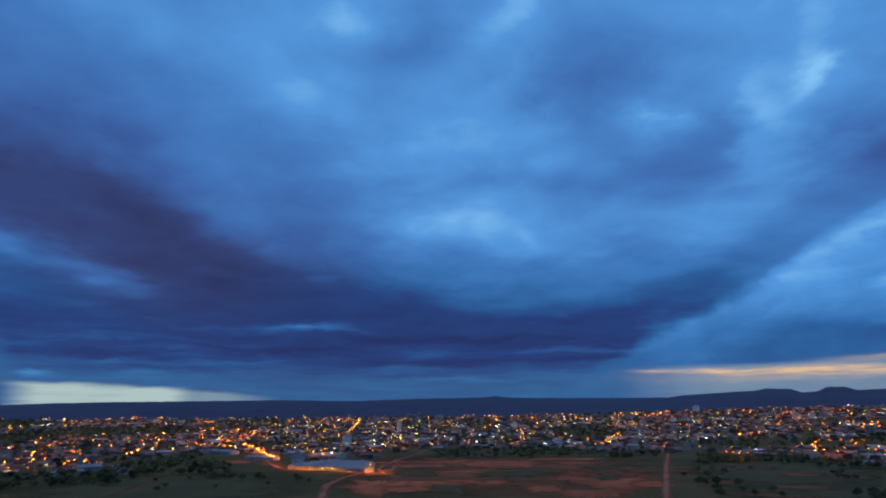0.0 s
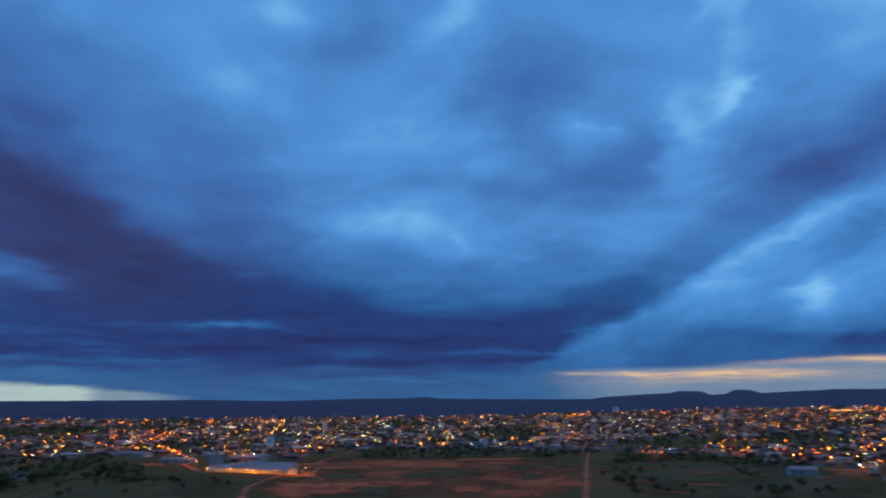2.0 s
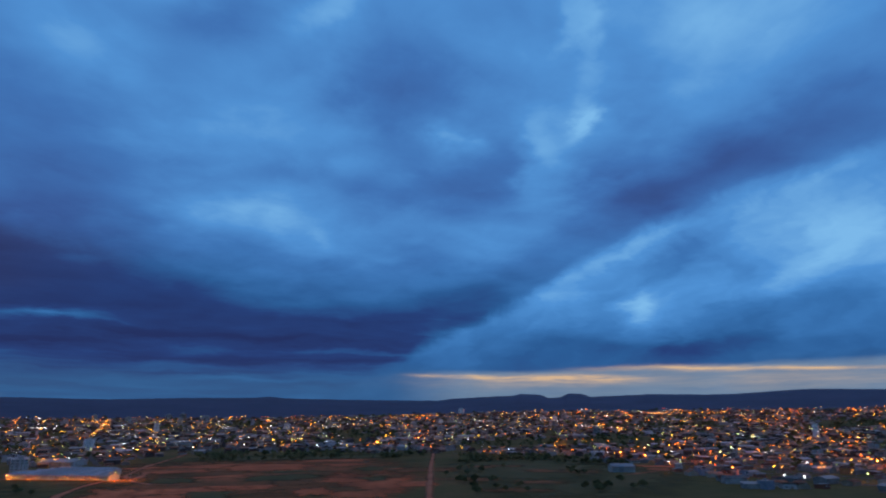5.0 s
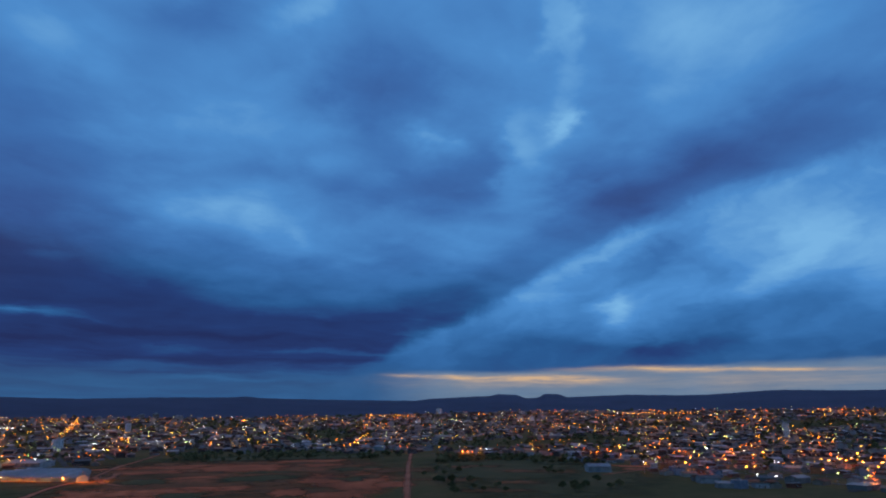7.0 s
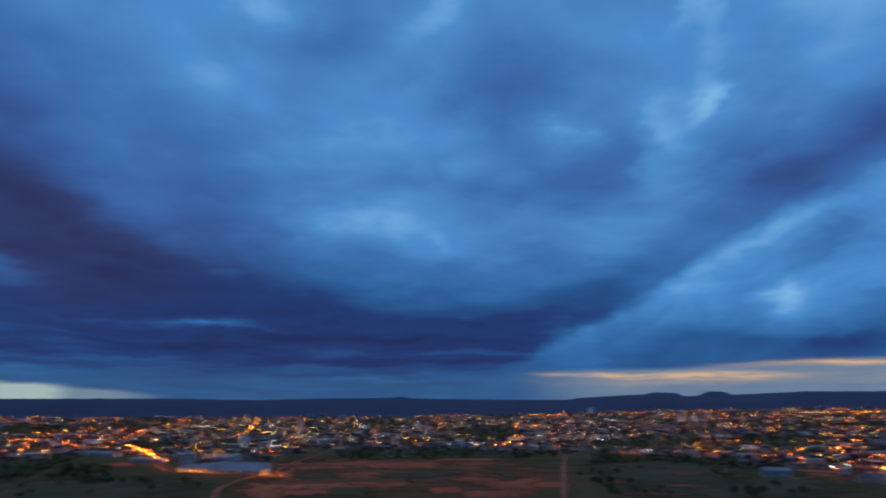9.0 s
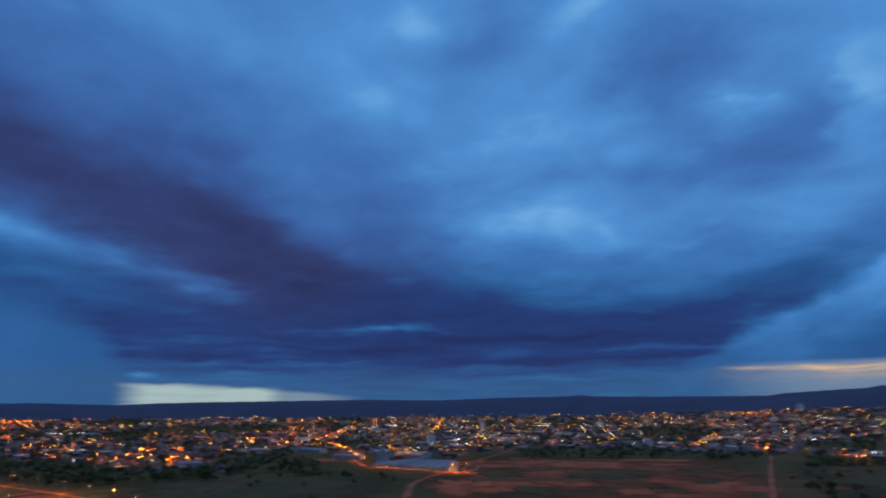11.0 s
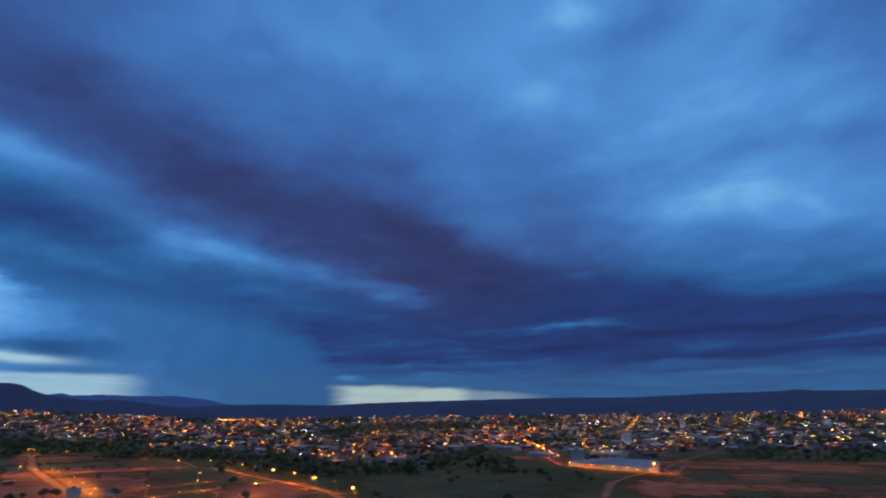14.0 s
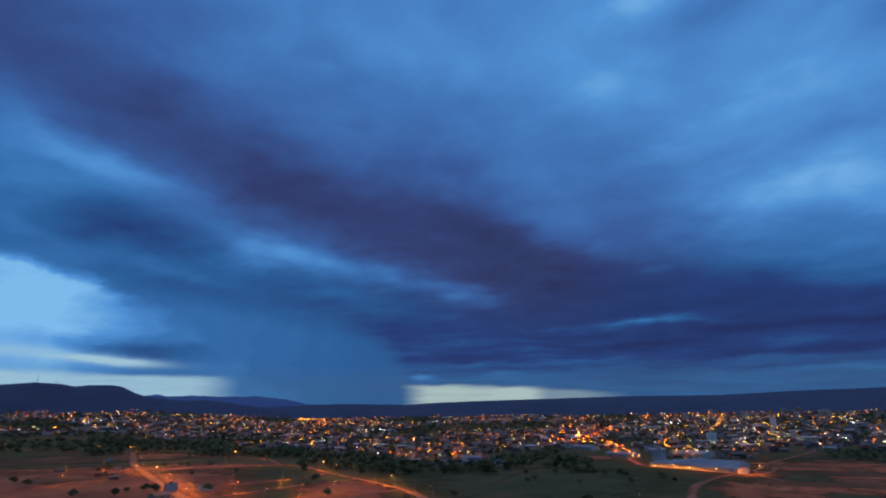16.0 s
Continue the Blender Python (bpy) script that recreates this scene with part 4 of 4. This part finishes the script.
def long_hall(label, x, y, turn, length, bays, bay, h=7.0, lamps=0):
    """A warehouse of parallel pitched bays, its long front along local x, going back along +y."""
    hall = tagged(new("warehouse"), label, "warehouse", "large sheds")
    for k in range(bays):
        w, r = bmesh.new(), bmesh.new()
        long = length * (1 - 0.10 * k) - 5 * (k % 2)
        gabled_walls(w, long, bay, h, 2.3)
        gable(r, long, bay, h, 2.3, 0.0 if k else 0.4, 0.15)
        for ob in (part("wall", w, CONCRETE, hall), part("roof", r, METAL, hall)):
            ob.location = ((long - length) / 2, bay * (k + 0.5) + 0.02 * k, 0)
    n = int(length // 16)
    for i in range(n):
        door = part("loading_door", solid((-2.2, -0.12, 0, 2.2, -0.04, min(4.8, h - 1.1))), STEEL, hall, "grey rolling steel door")
        door.location = (-length / 2 + 16 * i + 10, 0, 0)
    for i in range(lamps):
        bracket = part("wall_lamp", solid((-0.06, -3.6, h - 0.5, 0.06, -0.02, h - 0.38), (-0.5, -4.0, h - 0.56, 0.5, -3.4, h - 0.36)), STEEL, hall, "steel lamp bracket on the wall")
        part("light_panel", solid((-0.42, -3.95, h - 0.66, 0.42, -3.45, h - 0.57)), FLOOD, bracket, "orange lamp glass")
        part("light_panel", solid((-0.40, -3.92, h - 0.69, 0.40, -3.48, h - 0.665)), AMBER_PANEL, bracket, "bright lamp panel facing down")
        bracket.location = (-length / 2 + (i + 0.3 + 0.3 * (i % 2)) * length / lamps, 0, 0)
    part("canopy", solid((-length / 2, -3.0, h - 0.9, length / 2, -0.05, h - 0.75)), METAL, hall, "thin sheet canopy over the doors")
    hall.matrix_basis = Matrix.Translation((x, y, gz(x, y))) @ Matrix.Rotation(turn, 4, "Z")
    return hall


front = math.atan2(HALL[1][1] - HALL[0][1], HALL[1][0] - HALL[0][0])
long_hall("long grey sheet-roofed warehouse with orange-lit loading front", -134, 702, front, 114, 5, 15, 4.4, 7)
long_hall("low grey warehouse wing beside the larger hall", -262, 880, front + 0.2, 46, 1, 16, 5.0)
long_hall("low grey shed beside a lit yard", -372, 1030, front - 0.1, 60, 1, 16, 5.0)
long_hall("short pale shed behind the warehouse", -180, 905, front, 60, 2, 18, 5.5)
for az, r, ln, nb, tn in ((13.5, 1730, 60, 2, 0.1), (-11.3, 1180, 46, 2, 0.3), (-16.2, 1110, 40, 2, -0.2), (-16.5, 1330, 55, 2, 0.1), (-32.8, 1400, 48, 2, 0.5), (-3.5, 1500, 60, 2, 0.0), (38, 1690, 110, 3, 0.5),
                          (29.5, 820, 26, 1, 0.4), (2, 1340, 50, 2, 0.1), (-22, 1400, 60, 2, 0.1), (-36.4, 690, 24, 1, 0.3), (20, 1420, 45, 2, 0.3)):
    x, y = polar(az, r)
    long_hall("pale sheet-roofed shed among the town's houses", x, y, radians(az) + tn, ln, nb, 15, 6.0)


def tower(label, x, y, turn, w, d, floors, paint):
    block = tagged(new("apartment_building"), label, "building", "taller buildings")
    h = floors * 3.1
    part("wall", solid((-w / 2, -d / 2, -2, w / 2, d / 2, h)), paint, block)
    part("roof", solid((-w / 2 - 0.3, -d / 2 - 0.3, h, w / 2 + 0.3, d / 2 + 0.3, h + 0.4), (-w / 5, -d / 5, h + 0.4, w / 5, d / 5, h + 3.2)), CONCRETE, block, "flat roof with a lift house")
    for f in range(1, floors):
        part("floor_band", solid((-w / 2 - 0.15, -d / 2 - 0.15, f * 3.1 - 0.2, w / 2 + 0.15, d / 2 + 0.15, f * 3.1 + 0.1)), CONCRETE, block)
    cols = max(2, int(w // 3.5))
    data = None
    for f in range(floors):
        for c in range(cols):
            if data is None:
                first = part("window", solid((-0.7, -0.08, 0, 0.7, -0.02, 1.3)), GLASS, block, "dark window")
                data, ob = first.data, first
            else:
                ob = new("window", data)
                ob.parent = block
            ob.location = (-w / 2 + w * (c + 0.5) / cols, -d / 2, f * 3.1 + 1.0)
    block.matrix_basis = Matrix.Translation((x, y, gz(x, y))) @ Matrix.Rotation(turn, 4, "Z")


tower("plain pale apartment block behind a warehouse", *polar(13.3, 872), radians(13.5), 17, 13, 4, CONCRETE)
tower("slim pale tower on the east side of town", *polar(-51.6, 1400), radians(-51.6), 11, 11, 10, WHITE)
for i in range(26):
    az, r = pick.uniform(-24, 14), pick.uniform(1750, 2380)
    if i > 17:
        az, r = pick.uniform(-48, 30), pick.uniform(1250, 2200)
    x, y = polar(az, r)
    tower("pale mid-rise apartment block in the town centre", x, y, radians(az) + pick.uniform(-0.4, 0.4), pick.uniform(12, 20), pick.uniform(10, 14), pick.randint(4, 7), pick.choice((WHITE, CONCRETE, PLAIN[0], PLAIN[1])))

# ---------------------------------------------------------------- trees


def limb(bm, a, b, r0, r1, sides=5):
    a, b = Vector(a), Vector(b)
    q = (b - a).to_track_quat("Z", "Y")
    rings = [[bm.verts.new(p + q @ Vector((r * math.cos(6.2832 * k / sides), r * math.sin(6.2832 * k / sides), 0))) for k in range(sides)] for p, r in ((a, r0), (b, r1))]
    for k in range(sides):
        bm.faces.new((rings[0][k], rings[0][(k + 1) % sides], rings[1][(k + 1) % sides], rings[1][k]))


def tree_shapes(height, spread, leaves, seed, limbs=6, size=0.75):
    rr = random.Random(seed)
    wood, green = bmesh.new(), bmesh.new()
    fork = height * 0.35
    limb(wood, (0, 0, -0.6), (0.1, 0.05, fork), 0.022 * height, 0.015 * height, 6)
    tips = []
    for k in range(limbs):
        t = 6.2832 * (k + rr.uniform(-0.3, 0.3)) / limbs
        out, z = spread * rr.uniform(0.35, 0.75), height * rr.uniform(0.55, 0.88)
        tip = (math.cos(t) * out, math.sin(t) * out, z)
        limb(wood, (0.1, 0.05, fork * rr.uniform(0.8, 1.0)), tip, 0.010 * height, 0.004 * height, 4)
        tips.append((tip, spread * rr.uniform(0.35, 0.55)))
    tips.append(((0, 0, height * 0.85), spread * 0.5))
    for i in range(leaves):
        (cx, cy, cz), rad = tips[i % len(tips)]
        d = Vector((rr.gauss(0, 1), rr.gauss(0, 1), rr.gauss(0, 0.75))).normalized() * rad * rr.uniform(0.55, 1.05)
        p = Vector((cx, cy, cz)) + d
        a = Vector((rr.uniform(-1, 1), rr.uniform(-1, 1), rr.uniform(-1, 1))).normalized() * size * rr.uniform(0.6, 1.3)
        b = a.orthogonal().normalized() * size * rr.uniform(0.5, 1.0)
        green.faces.new([green.verts.new(p + q) for q in (a, b, -a * 0.8, -b)])
    return wood, green


TREES = ((8.5, 4.2, 420, 1, 6, 0.75), (6.5, 3.4, 360, 2, 5, 0.7), (11.0, 4.8, 480, 3, 7, 0.85), (4.2, 2.8, 260, 4, 5, 0.6))
TREE_LABELS = ("broad dark green tree in open land", "small dark green round-headed tree", "tall dark leafy tree in a thicket", "low dark bushy tree on scrub land")


def tree(k):
    plant = tagged(new("tree"), TREE_LABELS[k], "tree", "trees round the town")
    wood, green = tree_shapes(*TREES[k])
    part("trunk", wood, WOOD, plant)
    part("crown", green, LEAF, plant)
    return plant


def scatter(count, a0, a1, r0, r1, test=None, clump=0.0, kinds=(0, 1, 2, 3)):
    out = []
    tries = 0
    while len(out) < count and tries < count * 12:
        tries += 1
        az, r = pick.uniform(a0, a1), math.sqrt(pick.uniform(r0 * r0, r1 * r1))
        x, y = polar(az, r)
        if noise.noise((x * 0.012, y * 0.012, 4.0)) < clump or (test and not test(x, y, az, r)) or not free(x, y, -25):
            continue
        out.append((x, y, pick.choice(kinds)))
    return out


ROADS = [p for line in (MAIN, EDGE, YARD, CURVE, PATH) for p in along(line, 14)]


def off_road(x, y, az=0, r=0):
    return all((x - q[0]) ** 2 + (y - q[1]) ** 2 > 144 for q in ROADS)


def short_of_town(x, y, az, r):
    return r < float(np.interp(az, NEAR_A, NEAR_R)) - 12 and off_road(x, y)


spots = scatter(260, 38, 19, 640, 900, short_of_town, -0.25, (1, 3, 3, 0))
spots += scatter(8, 37, 12, 430, 660, off_road, 0.1, (3, 3, 1))
spots += scatter(8, 19, 12.5, 560, 640, off_road, -0.2, (3, 3, 1))
spots += scatter(110, 27, 21, 760, 1080, short_of_town, -0.1, (1, 3, 3))
spots += scatter(600, 62, 35, 640, 1480, lambda x, y, az, r: short_of_town(x, y, az, r) and (r > 900 + (az - 40) * 12 or az < 45) and r > 620 + max(0, az - 40) * 20, -0.1)
spots += scatter(240, 74, 56, 1220, 1520, short_of_town, -0.2)
spots += scatter(40, -20.5, -40, 470, 800, short_of_town, 0.15, (3, 3, 1))
spots += scatter(190, -22, -40, 800, 960, short_of_town, -0.1, (1, 3, 3))
spots += scatter(26, 70, 42, 470, 900, off_road, 0.1, (1, 3, 3))
spots += scatter(160, 3, -19, 895, 1080, short_of_town, -0.1, (1, 3))
spots += scatter(1500, 78, -78, 800, 2400, lambda x, y, az, r: r > float(np.interp(az, NEAR_A, NEAR_R)), -0.3, (0, 1, 1, 2, 3))
spots += scatter(900, 72, -60, 1150, 2400, lambda x, y, az, r: r > float(np.interp(az, NEAR_A, NEAR_R)) and not in_town(x, y), -1.0, (0, 1, 2))
spots.sort(key=lambda q: math.hypot(q[0], q[1]))
plants, set_out = [tree(k) for k in range(4)], set()
for x, y, k in spots[:260]:
    m = Matrix.Translation((x, y, gz(x, y) + 0.05)) @ Matrix.Rotation(pick.uniform(0, 6.28), 4, "Z")
    if k in set_out:
        copy_thing(plants[k], m)
    else:
        plants[k].matrix_basis = m
        set_out.add(k)
for k in range(4):
    if k not in set_out:
        x, y, kind = next(q for q in spots[260:] if q[2] == k)
        spots.remove((x, y, kind))
        plants[k].matrix_basis = Matrix.Translation((x, y, gz(x, y) + 0.05))
TREE_T = []
for h, sp, n, seed, lm, size in TREES:
    wood, green = tree_shapes(h, sp, 70, seed + 20, 4, size * 2.1)
    TREE_T.append(template_of((0, wood), (1, green)))
for lo, hi, said in ((0, 1000, "dark thicket of leafy trees beside the town"), (1000, 4000, "dark leafy trees between the houses")):
    some = [q for q in spots[260:] if lo <= math.hypot(q[0], q[1]) < hi]
    replicate("distant_trees", said, "trees", TREE_T, (WOOD, LEAF),
              [(k, x, y, gz(x, y) + 0.05, pick.uniform(0, 6.28), *[pick.uniform(0.8, 1.3)] * 2, pick.uniform(0.8, 1.2), None) for x, y, k in some])

# ---------------------------------------------------------------- mast on the western hill


def radio_mast(label, az, up, r, height):
    mast = tagged(new("radio_mast"), label, "mast")
    bm = bmesh.new()
    for sx, sy in ((-1, -1), (1, -1), (1, 1), (-1, 1)):
        limb(bm, (sx * 1.6, sy * 1.6, -15), (sx * 0.35, sy * 0.35, height), 0.22, 0.14, 4)
    part("legs", bm, STEEL, mast)
    bm = bmesh.new()
    for k in range(9):
        z0, z1 = height * k / 9, height * (k + 1) / 9
        w0, w1 = 1.6 - 1.25 * k / 9, 1.6 - 1.25 * (k + 1) / 9
        for (ax, ay), (bx, by) in (((-1, -1), (1, -1)), ((1, -1), (1, 1)), ((1, 1), (-1, 1)), ((-1, 1), (-1, -1))):
            limb(bm, (ax * w0, ay * w0, z0), (bx * w1, by * w1, z1), 0.09, 0.09, 3)
    part("lattice", bm, STEEL, mast)
    bm = bmesh.new()
    limb(bm, (0, 0, height - 1), (0, 0, height + 7), 0.12, 0.05, 5)
    part("aerial", bm, STEEL, mast)
    x, y = polar(az, r)
    mast.matrix_basis = Matrix.Translation((x, y, EYE.z + r * math.tan(radians(up)) - 2))


radio_mast("thin steel lattice radio mast on the hill's crest", 66.2, 3.14, 3000, 38)
radio_mast("short steel lattice radio mast on the hill's crest", 64.9, 3.05, 3000, 24)
